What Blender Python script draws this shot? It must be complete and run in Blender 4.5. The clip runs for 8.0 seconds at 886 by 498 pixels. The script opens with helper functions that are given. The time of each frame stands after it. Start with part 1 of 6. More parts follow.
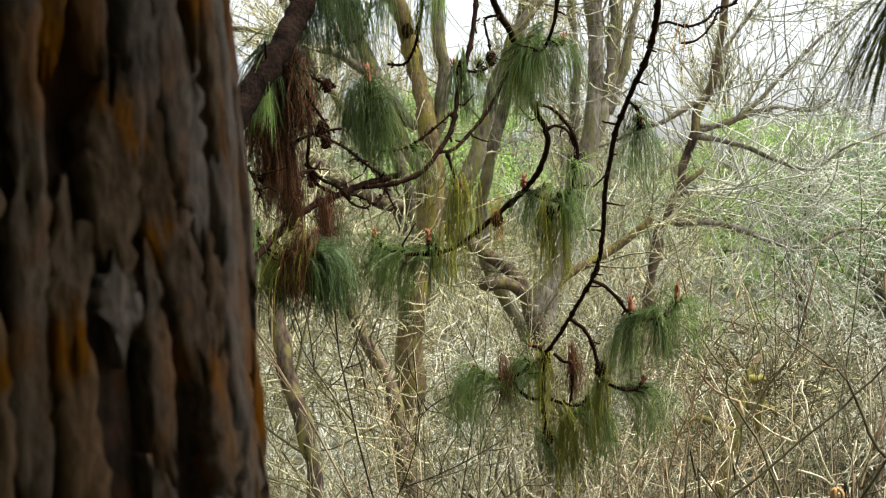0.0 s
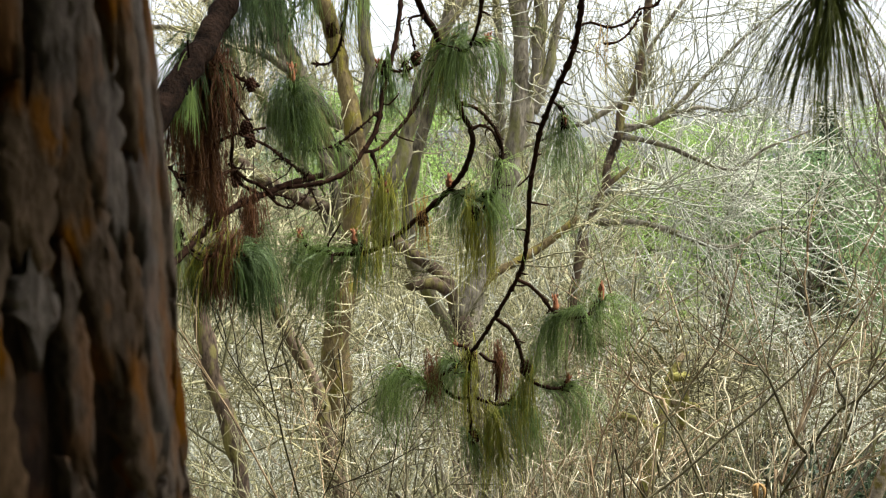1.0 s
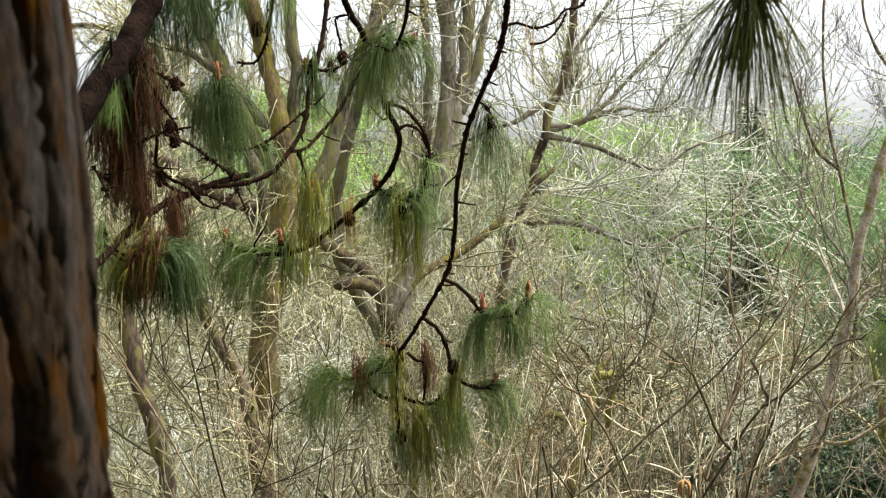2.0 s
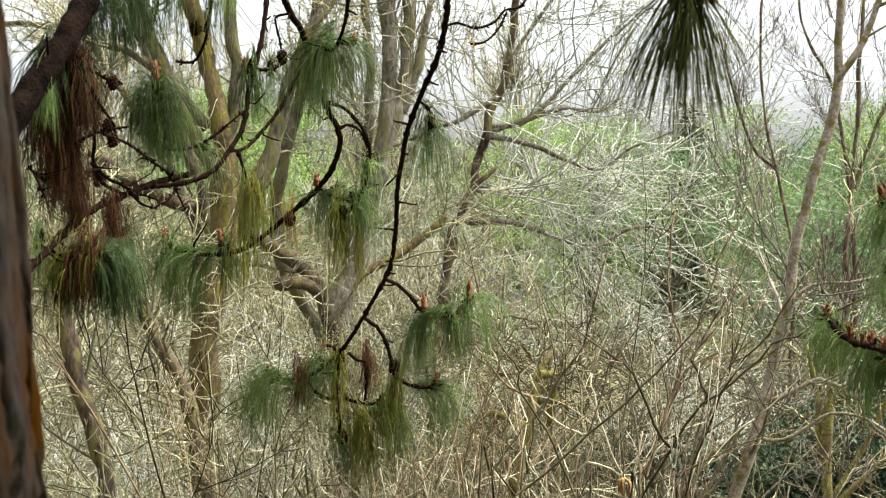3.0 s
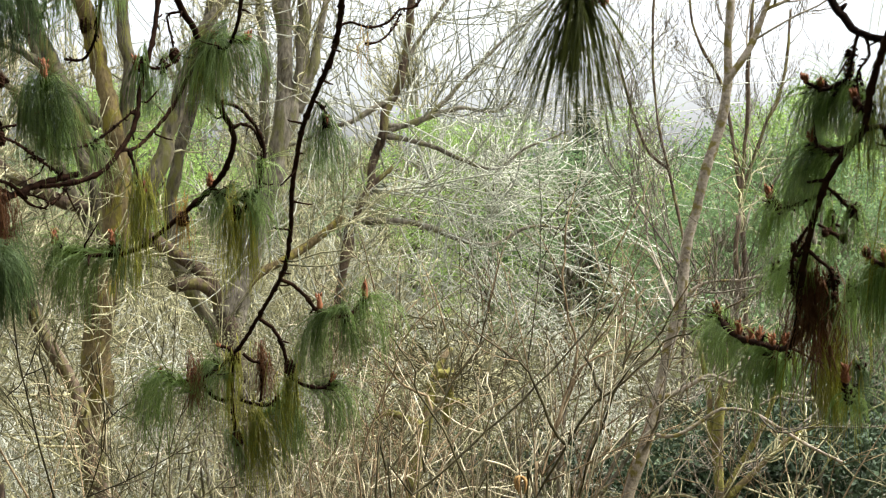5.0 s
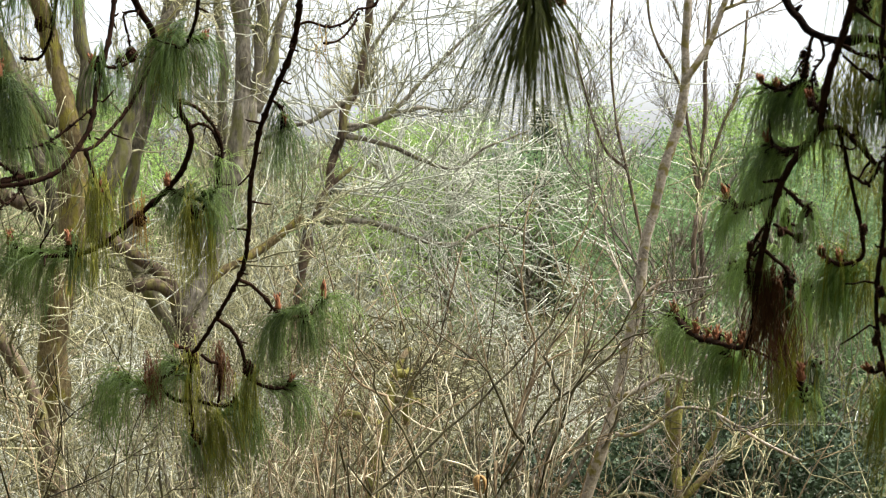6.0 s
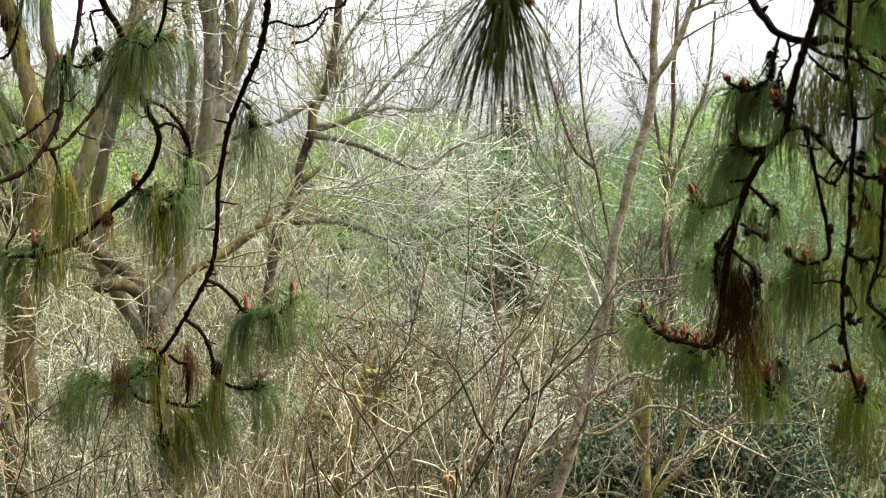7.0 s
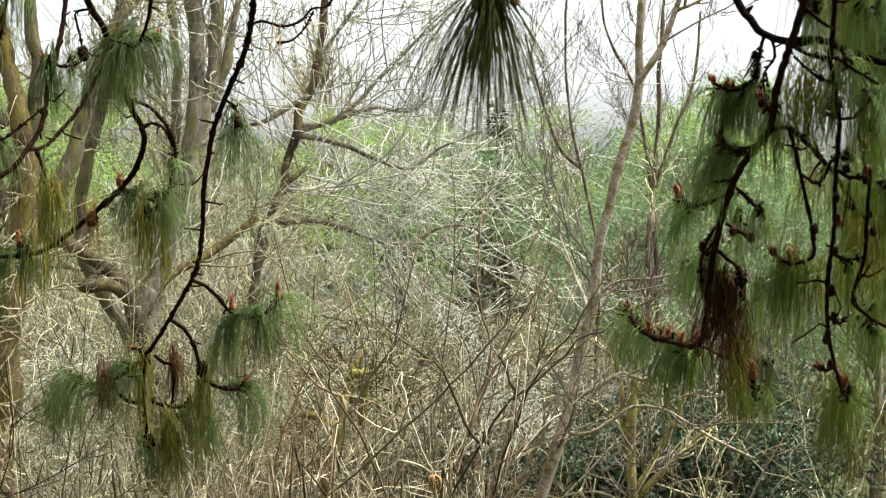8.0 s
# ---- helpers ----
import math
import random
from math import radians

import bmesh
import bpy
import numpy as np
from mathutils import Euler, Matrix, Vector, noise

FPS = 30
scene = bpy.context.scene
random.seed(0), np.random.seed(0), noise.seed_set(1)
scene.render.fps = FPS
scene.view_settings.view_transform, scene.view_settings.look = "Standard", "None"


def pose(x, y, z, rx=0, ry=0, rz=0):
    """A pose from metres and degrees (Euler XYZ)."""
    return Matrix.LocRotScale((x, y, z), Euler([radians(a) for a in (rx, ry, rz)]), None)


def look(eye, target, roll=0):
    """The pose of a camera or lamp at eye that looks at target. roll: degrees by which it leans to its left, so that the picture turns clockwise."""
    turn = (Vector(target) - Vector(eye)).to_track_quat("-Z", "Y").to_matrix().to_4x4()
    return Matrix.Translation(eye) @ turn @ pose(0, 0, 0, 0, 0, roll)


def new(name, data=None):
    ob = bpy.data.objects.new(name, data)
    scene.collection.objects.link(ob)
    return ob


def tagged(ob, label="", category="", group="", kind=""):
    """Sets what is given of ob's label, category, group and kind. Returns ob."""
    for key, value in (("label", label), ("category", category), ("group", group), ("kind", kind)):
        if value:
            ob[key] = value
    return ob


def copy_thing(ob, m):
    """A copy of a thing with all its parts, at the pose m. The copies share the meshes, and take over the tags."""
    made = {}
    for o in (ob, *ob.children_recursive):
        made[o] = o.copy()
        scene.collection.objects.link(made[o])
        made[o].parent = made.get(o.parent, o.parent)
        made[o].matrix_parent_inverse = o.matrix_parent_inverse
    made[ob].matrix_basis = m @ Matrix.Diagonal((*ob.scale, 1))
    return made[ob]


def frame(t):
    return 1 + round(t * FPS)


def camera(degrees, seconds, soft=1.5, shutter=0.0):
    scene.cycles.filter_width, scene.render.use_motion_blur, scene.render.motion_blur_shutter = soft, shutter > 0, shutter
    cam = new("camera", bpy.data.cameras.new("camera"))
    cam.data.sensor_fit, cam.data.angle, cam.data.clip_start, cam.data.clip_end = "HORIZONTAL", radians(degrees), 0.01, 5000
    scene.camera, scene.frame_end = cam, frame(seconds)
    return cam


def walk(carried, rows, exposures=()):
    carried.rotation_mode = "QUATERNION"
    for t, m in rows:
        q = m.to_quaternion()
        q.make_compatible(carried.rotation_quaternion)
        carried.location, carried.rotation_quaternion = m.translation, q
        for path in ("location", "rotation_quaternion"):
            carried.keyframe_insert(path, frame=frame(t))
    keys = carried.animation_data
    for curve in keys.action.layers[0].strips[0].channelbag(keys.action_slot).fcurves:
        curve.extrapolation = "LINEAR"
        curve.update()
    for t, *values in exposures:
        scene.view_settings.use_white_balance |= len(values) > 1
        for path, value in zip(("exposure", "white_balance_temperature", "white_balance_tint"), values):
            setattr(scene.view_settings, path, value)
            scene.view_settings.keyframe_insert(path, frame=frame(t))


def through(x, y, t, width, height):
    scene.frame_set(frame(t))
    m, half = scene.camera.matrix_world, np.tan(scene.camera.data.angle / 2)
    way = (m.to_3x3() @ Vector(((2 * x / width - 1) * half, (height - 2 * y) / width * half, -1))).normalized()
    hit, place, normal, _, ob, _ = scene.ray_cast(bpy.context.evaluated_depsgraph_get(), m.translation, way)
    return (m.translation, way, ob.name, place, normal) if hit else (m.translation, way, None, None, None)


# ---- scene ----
cam = camera(35.0, 8.0, soft=1.2)
ARM, EYE, TILT, LEAN = 0.045, 1.6, -2.996, 0.195
PAN = [
    (0.0, 0.0), (0.5, 1.45), (1.0, 3.0), (1.5, 4.48), (2.0, 5.93), (3.5, 9.38), (4.0, 10.48),
    (4.5, 11.53), (6.0, 14.17), (6.5, 14.82), (7.0, 15.42), (7.5, 15.81), (8.0, 15.99),
]


def stand(turn):
    """The camera on its pan head, turned to the right by that many degrees."""
    a, p = radians(turn), radians(TILT)
    eye = Vector((ARM * math.sin(a), ARM * math.cos(a), EYE))
    ahead = Vector((math.sin(a) * math.cos(p), math.cos(a) * math.cos(p), math.sin(p)))
    return look(eye, eye + ahead, LEAN)


walk(cam, [(t, stand(turn)) for t, turn in PAN], exposures=[(0.0, 2.08, 6250, 9), (8.0, 2.08, 6250, 9)])
cam.data.dof.use_dof = True
cam.data.dof.focus_distance = 4.2
cam.data.dof.aperture_fstop = 18.0

# ---- world and light: a bright overcast day ----
world = bpy.data.worlds.new("overcast_sky")
scene.world = world
world.use_nodes = True
wn, wl = world.node_tree.nodes, world.node_tree.links
sky = wn.new("ShaderNodeTexSky")
sky.sky_type, sky.sun_disc = "NISHITA", False
sky.sun_elevation, sky.sun_rotation = radians(65), radians(98)
sky.air_density, sky.dust_density, sky.ozone_density = 1.0, 4.0, 1.0
pale = wn.new("ShaderNodeHueSaturation")
pale.inputs["Saturation"].default_value = 0.2
wl.new(sky.outputs["Color"], pale.inputs["Color"])
wl.new(pale.outputs["Color"], wn["Background"].inputs["Color"])
wn["Background"].inputs["Strength"].default_value = 0.106
sun = new("sun", bpy.data.lights.new("sun", "SUN"))
sun.data.energy, sun.data.angle, sun.data.color = 2.0, radians(25), (1.0, 0.98, 0.94)
sun.matrix_world = look((14, -2, 30), (0, 0, 0))


# ---- materials ----
def surface(name, dark, light, grain=40.0, blot=3.0, rough=0.85, bump=0.3, third=None, stretch=(1, 1, 1), island=0.0, each_piece=0.0, gloss=0.15):
    """A rough natural surface: two colours mixed by fine grain and broad blots, a third in patches, a tone of its own for each piece."""
    m = bpy.data.materials.new(name)
    m.use_nodes = True
    n, l = m.node_tree.nodes, m.node_tree.links
    out = n["Principled BSDF"]
    co = n.new("ShaderNodeTexCoord")
    mp = n.new("ShaderNodeMapping")
    mp.inputs["Scale"].default_value = stretch
    l.new(co.outputs["Object"], mp.inputs["Vector"])
    fine, broad = n.new("ShaderNodeTexNoise"), n.new("ShaderNodeTexNoise")
    for tex, size, det in ((fine, grain, 5.0), (broad, blot, 3.0)):
        tex.inputs["Scale"].default_value, tex.inputs["Detail"].default_value = size, det
        l.new(mp.outputs["Vector"], tex.inputs["Vector"])
    add = n.new("ShaderNodeMath")
    add.operation = "ADD"
    l.new(fine.outputs["Fac"], add.inputs[0])
    l.new(broad.outputs["Fac"], add.inputs[1])
    span = n.new("ShaderNodeMapRange")
    span.inputs["From Min"].default_value, span.inputs["From Max"].default_value = 0.75, 1.25
    l.new(add.outputs[0], span.inputs["Value"])
    mix = n.new("ShaderNodeMix")
    mix.data_type = "RGBA"
    mix.inputs["A"].default_value, mix.inputs["B"].default_value = (*dark, 1), (*light, 1)
    l.new(span.outputs["Result"], mix.inputs["Factor"])
    colour = mix.outputs["Result"]
    if third:
        patch = n.new("ShaderNodeTexNoise")
        patch.inputs["Scale"].default_value, patch.inputs["Detail"].default_value = blot * 2.3, 4.0
        l.new(mp.outputs["Vector"], patch.inputs["Vector"])
        edge = n.new("ShaderNodeMapRange")
        edge.inputs["From Min"].default_value, edge.inputs["From Max"].default_value = 0.52, 0.62
        l.new(patch.outputs["Fac"], edge.inputs["Value"])
        mix2 = n.new("ShaderNodeMix")
        mix2.data_type = "RGBA"
        mix2.inputs["B"].default_value = (*third, 1)
        l.new(edge.outputs["Result"], mix2.inputs["Factor"])
        l.new(colour, mix2.inputs["A"])
        colour = mix2.outputs["Result"]
    if island:
        geo = n.new("ShaderNodeNewGeometry")
        each = n.new("ShaderNodeMapRange")
        each.inputs["To Min"].default_value, each.inputs["To Max"].default_value = 1 - island, 1 + island
        l.new(geo.outputs["Random Per Island"], each.inputs["Value"])
        hue = n.new("ShaderNodeHueSaturation")
        l.new(each.outputs["Result"], hue.inputs["Value"])
        l.new(colour, hue.inputs["Color"])
        colour = hue.outputs["Color"]
    if each_piece:
        info = n.new("ShaderNodeObjectInfo")
        tone, turn = n.new("ShaderNodeMapRange"), n.new("ShaderNodeMapRange")
        tone.inputs["To Min"].default_value, tone.inputs["To Max"].default_value = 1 - each_piece, 1 + each_piece
        turn.inputs["To Min"].default_value, turn.inputs["To Max"].default_value = 1.5, 0.6
        l.new(info.outputs["Random"], tone.inputs["Value"])
        l.new(info.outputs["Random"], turn.inputs["Value"])
        hue = n.new("ShaderNodeHueSaturation")
        l.new(tone.outputs["Result"], hue.inputs["Value"])
        l.new(turn.outputs["Result"], hue.inputs["Saturation"])
        l.new(colour, hue.inputs["Color"])
        colour = hue.outputs["Color"]
    l.new(colour, out.inputs["Base Color"])
    out.inputs["Roughness"].default_value = rough
    out.inputs["Specular IOR Level"].default_value = gloss
    if bump:
        bp = n.new("ShaderNodeBump")
        bp.inputs["Strength"].default_value, bp.inputs["Distance"].default_value = bump, 0.5 / grain
        l.new(fine.outputs["Fac"], bp.inputs["Height"])
        l.new(bp.outputs["Normal"], out.inputs["Normal"])
    return m


def leafy(name, dark, light, through=0.35, rough=0.55, size=5.0, gloss=0.15):
    """Leaves and needles: each has its own tone and lets some light through."""
    m = bpy.data.materials.new(name)
    m.use_nodes = True
    n, l = m.node_tree.nodes, m.node_tree.links
    out = n["Principled BSDF"]
    out.inputs["Roughness"].default_value, out.inputs["Specular IOR Level"].default_value = rough, gloss
    geo, co, blot = n.new("ShaderNodeNewGeometry"), n.new("ShaderNodeTexCoord"), n.new("ShaderNodeTexNoise")
    blot.inputs["Scale"].default_value, blot.inputs["Detail"].default_value = size, 3.0
    l.new(co.outputs["Object"], blot.inputs["Vector"])
    both = n.new("ShaderNodeMath")
    both.operation = "MULTIPLY_ADD"
    both.inputs[1].default_value, both.inputs[2].default_value = 1.6, -0.5
    l.new(blot.outputs["Fac"], both.inputs[0])
    tone = n.new("ShaderNodeMath")
    tone.operation = "MULTIPLY_ADD"
    tone.use_clamp = True
    tone.inputs[1].default_value = 0.7
    l.new(geo.outputs["Random Per Island"], tone.inputs[0])
    l.new(both.outputs[0], tone.inputs[2])
    mix = n.new("ShaderNodeMix")
    mix.data_type = "RGBA"
    mix.inputs["A"].default_value, mix.inputs["B"].default_value = (*dark, 1), (*light, 1)
    l.new(tone.outputs[0], mix.inputs["Factor"])
    l.new(mix.outputs["Result"], out.inputs["Base Color"])
    thin = n.new("ShaderNodeBsdfTranslucent")
    blend = n.new("ShaderNodeMixShader")
    blend.inputs["Fac"].default_value = through
    l.new(out.inputs["Base Color"].links[0].from_socket, thin.inputs["Color"])
    l.new(out.outputs["BSDF"], blend.inputs[1])
    l.new(thin.outputs["BSDF"], blend.inputs[2])
    l.new(blend.outputs["Shader"], n["Material Output"].inputs["Surface"])
    return m


# trunk under the plates: furrow shade painted in as a darker bark colour
bark_pine = surface("pine_bark_furrow_shade", (0.02, 0.013, 0.010), (0.05, 0.032, 0.022), 150, 12, 0.95, 1.0, (0.055, 0.026, 0.013), (1, 1, 0.5), gloss=0.05)
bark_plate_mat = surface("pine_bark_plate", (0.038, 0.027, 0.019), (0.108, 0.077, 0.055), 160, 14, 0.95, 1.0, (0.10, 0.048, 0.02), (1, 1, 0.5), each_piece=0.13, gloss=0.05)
# twigs and limbs: bark darkened towards black, with crown shade and backlight in the colour
twig_bark_shaded = surface("pine_twig_bark_shaded", (0.008, 0.0045, 0.003), (0.034, 0.017, 0.010), 400, 60, 1.0, 0.6, gloss=0.03)
limb_bark_shaded = surface("pine_limb_bark_shaded", (0.005, 0.0035, 0.0027), (0.022, 0.013, 0.009), 160, 30, 1.0, 1.0, gloss=0.02)
bud_mat = surface("bud_scales", (0.12, 0.04, 0.018), (0.30, 0.12, 0.05), 900, 90, 0.7, 0.5)
cone_mat = surface("cone_scales", (0.02, 0.010, 0.006), (0.065, 0.032, 0.018), 500, 60, 0.9, 0.4, gloss=0.04)
needle = {
    "green": leafy("green_needles", (0.026, 0.052, 0.011), (0.23, 0.32, 0.08), 0.55, 0.4, gloss=0.4),
    # lit copy of the green: light on the right bough is put into the colour
    "bright": leafy("lit_green_needles", (0.08, 0.14, 0.03), (0.42, 0.54, 0.17), 0.6, 0.35, gloss=0.5),
    # shaded copy of the green: foreground shade is put into the darker colour
    "dark": leafy("shaded_green_needles", (0.018, 0.038, 0.010), (0.11, 0.165, 0.045), 0.4, 0.45, gloss=0.3),
    "hang": leafy("olive_needles", (0.04, 0.052, 0.01), (0.2, 0.22, 0.04), 0.6, 0.6, gloss=0.2),
    "yellow": leafy("yellowing_needles", (0.09, 0.12, 0.014), (0.36, 0.34, 0.045), 0.5, 0.5, gloss=0.3),
    "orange": leafy("orange_needles", (0.22, 0.13, 0.025), (0.40, 0.23, 0.05)),
    "dead": leafy("dead_needles", (0.035, 0.014, 0.007), (0.16, 0.07, 0.027)),
}
bark_grey = surface("grey_bark", (0.065, 0.053, 0.036), (0.255, 0.22, 0.162), 40, 5, 0.9, 1.0, (0.15, 0.138, 0.06), (1, 1, 0.4))
bark_pale = surface("pale_bark", (0.13, 0.105, 0.075), (0.36, 0.30, 0.225), 70, 9, 0.9, 0.7, (0.15, 0.12, 0.035))
bark_moss = surface("mossy_bark", (0.04, 0.033, 0.022), (0.165, 0.14, 0.088), 40, 5, 0.95, 1.0, (0.115, 0.108, 0.035), (1, 1, 0.4))
bark_bright = surface("bright_mossy_bark", (0.09, 0.078, 0.022), (0.24, 0.215, 0.058), 60, 6, 0.95, 0.8, (0.15, 0.11, 0.06))
bark_ivy = surface("moss_stained_bark", (0.045, 0.031, 0.013), (0.155, 0.115, 0.05), 40, 6, 0.95, 1.0, (0.14, 0.115, 0.022), (1, 1, 0.5))
bark_brown = surface("brown_bark", (0.03, 0.02, 0.013), (0.125, 0.088, 0.056), 40, 5, 0.9, 0.8, (0.14, 0.12, 0.04), (1, 1, 0.4))
twig_pale = surface("lichened_twigs", (0.26, 0.225, 0.14), (0.62, 0.54, 0.36), 25, 1.5, 0.9, 0.0, island=0.5)
twig_brown = surface("brown_twigs", (0.085, 0.058, 0.03), (0.27, 0.195, 0.11), 25, 1.5, 0.9, 0.0, island=0.5)
twig_cool = surface("silvery_twigs", (0.25, 0.25, 0.185), (0.52, 0.51, 0.40), 25, 1.5, 0.9, 0.0, island=0.4)
twig_dark = surface("dark_fine_twigs", (0.08, 0.065, 0.045), (0.22, 0.19, 0.14), 25, 1.5, 0.9, 0.0, island=0.4)
twig_olive = surface("olive_twigs", (0.02, 0.016, 0.008), (0.095, 0.08, 0.038), 25, 1.5, 0.85, 0.0, island=0.3)
twig_red = surface("reddish_twigs", (0.085, 0.052, 0.026), (0.235, 0.16, 0.09), 25, 1.5, 0.9, 0.0, island=0.45)
twig_tan = surface("tan_twigs", (0.08, 0.072, 0.036), (0.30, 0.27, 0.145), 25, 1.5, 0.9, 0.0, island=0.6)
twig_grey = surface("grey_twigs", (0.14, 0.13, 0.068), (0.37, 0.338, 0.19), 25, 1.5, 0.9, 0.0, island=0.5)
leaf_fresh = leafy("fresh_leaves", (0.14, 0.23, 0.05), (0.34, 0.46, 0.13), 0.45)
leaf_fir = leafy("fir_needles", (0.075, 0.12, 0.045), (0.19, 0.28, 0.12), 0.4)
leaf_deep = leafy("dark_evergreen_leaves", (0.008, 0.016, 0.008), (0.068, 0.095, 0.048), 0.1, 0.5)
leaf_olive = leafy("olive_undergrowth", (0.05, 0.05, 0.02), (0.21, 0.195, 0.095), 0.3)
# far leaves paler and greyer: the haze of distance is in their colour
leaf_hazed = leafy("hazed_far_foliage", (0.14, 0.18, 0.09), (0.28, 0.32, 0.18))
grass_mat = surface("rough_grass", (0.045, 0.041, 0.022), (0.15, 0.135, 0.078), 5.0, 0.5, 0.95, 0.6, (0.12, 0.125, 0.045))
withered = surface("withered_leaf", (0.15, 0.08, 0.028), (0.30, 0.18, 0.065), 200, 30, 0.8, 0.4)
blade_mat = leafy("grass_blades", (0.12, 0.13, 0.055), (0.33, 0.31, 0.18))


# ---- mesh tools ----
class Geo:
    """Collects tubes, leaves and blades, and turns them into one mesh."""

    def __init__(self):
        self.v, self.f, self.n = [], [], 0

    def tube(self, pts, rad, sides=4):
        pts, rad = np.asarray(pts, float), np.asarray(rad, float)
        along = np.gradient(pts, axis=0)
        along /= np.linalg.norm(along, axis=1, keepdims=True) + 1e-9
        mean = np.abs(along).mean(0)
        ref = np.eye(3)[int(np.argmin(mean))]
        u = np.cross(along, ref)
        u /= np.linalg.norm(u, axis=1, keepdims=True) + 1e-9
        w = np.cross(along, u)
        a = np.arange(sides) * 2 * np.pi / sides
        ring = pts[:, None] + rad[:, None, None] * (np.cos(a)[None, :, None] * u[:, None] + np.sin(a)[None, :, None] * w[:, None])
        k = len(pts)
        self.v.append(ring.reshape(-1, 3))
        i, j = np.meshgrid(np.arange(k - 1), np.arange(sides), indexing="ij")
        b = self.n + i * sides
        nxt = (j + 1) % sides
        self.f.extend(np.stack([b + j, b + nxt, b + sides + nxt, b + sides + j], -1).reshape(-1, 4).tolist())
        self.f.append([self.n + s for s in range(sides - 1, -1, -1)])
        self.f.append([self.n + (k - 1) * sides + s for s in range(sides)])
        self.n += k * sides

    def add(self, verts, faces):
        self.v.append(np.asarray(verts, float))
        self.f.extend([[self.n + i for i in q] for q in faces])
        self.n += len(verts)

    def leaves(self, centres, size, rng, flat=0.0):
        """Small folded leaves, each of two triangles' pairs about its midrib."""
        c = np.asarray(centres, float)
        k = len(c)
        d = rng.normal(size=(k, 3))
        d[:, 2] = d[:, 2] * (1 - flat) - 0.3
        d /= np.linalg.norm(d, axis=1, keepdims=True)
        s = np.cross(d, rng.normal(size=(k, 3)))
        s /= np.linalg.norm(s, axis=1, keepdims=True) + 1e-9
        up = np.cross(s, d)
        z = (size * rng.uniform(0.6, 1.3, k))[:, None]
        base, tip = c - d * z, c + d * z
        left, right = c + s * z * 0.45 + up * z * 0.15, c - s * z * 0.45 + up * z * 0.15
        self.v.append(np.stack([base, right, tip, left], 1).reshape(-1, 3))
        b = self.n + 4 * np.arange(k)
        self.f.extend(np.stack([b, b + 1, b + 2], -1).tolist())
        self.f.extend(np.stack([b, b + 2, b + 3], -1).tolist())
        self.n += 4 * k

    def mesh(self, name, material, smooth=True):
        me = bpy.data.meshes.new(name)
        me.from_pydata(np.concatenate(self.v).tolist(), [], self.f)
        me.materials.append(material)
        if smooth:
            me.polygons.foreach_set("use_smooth", [True] * len(me.polygons))
        me.update()
        return me


def part(name, geo, material, parent, label="", smooth=True):
    ob = new(name, geo.mesh(name, material, smooth))
    ob.parent = parent
    if label:
        ob["label"] = label
    return ob


def thing(name, label, category, place=(0, 0, 0), group="", kind=""):
    ob = tagged(new(name), label, category, group, kind)
    ob.location = place
    return ob


def smooth_path(pts, step):
    """A Catmull-Rom line through pts with points about step apart."""
    p = np.asarray(pts, float)
    p = np.concatenate([[2 * p[0] - p[1]], p, [2 * p[-1] - p[-2]]])
    out = []
    for k in range(1, len(p) - 2):
        a, b, c, d = p[k - 1 : k + 3]
        n = max(2, int(np.linalg.norm(c - b) / step))
        t = (np.arange(n) / n)[:, None]
        out.append(0.5 * (2 * b + (c - a) * t + (2 * a - 5 * b + 4 * c - d) * t**2 + (3 * b - a - 3 * c + d) * t**3))
    return np.concatenate(out + [p[-2:-1]])


def unit(v):
    v = np.asarray(v, float)
    return v / (np.linalg.norm(v) + 1e-9)


def grow(geo, rng, p, d, length, radius, level, lift=0.0, wander=0.35, kids=6, spread=0.9, shrink=0.55, thin=0.0015, sides=3, start=0.2):
    """A crooked shoot with side shoots, down to level 0."""
    n = 5 if level == 0 else 8
    d, pts, step = unit(d), [np.asarray(p, float)], length / n
    dirs = []
    for _ in range(n):
        d = unit(d + rng.normal(0, wander, 3) * 0.6 + np.array([0, 0, lift]) * 0.25)
        dirs.append(d)
        pts.append(pts[-1] + d * step)
    pts = np.array(pts)
    rad = np.linspace(radius, max(thin, radius * 0.3), n + 1)
    geo.tube(pts, rad, sides)
    if level > 0:
        for k in range(kids):
            t = rng.uniform(start, 1.0) * n
            i = min(int(t), n - 1)
            q = pts[i] + (pts[i + 1] - pts[i]) * (t - i)
            side = unit(np.cross(dirs[i], rng.normal(size=3)))
            a = rng.uniform(0.5, 1.0) * spread
            grow(geo, rng, q, dirs[i] * math.cos(a) + side * math.sin(a), length * shrink * rng.uniform(0.6, 1.2), max(thin, rad[i] * 0.55), level - 1,
                 lift, wander, max(3, kids - 1), spread, shrink, thin, 3, 0.15)


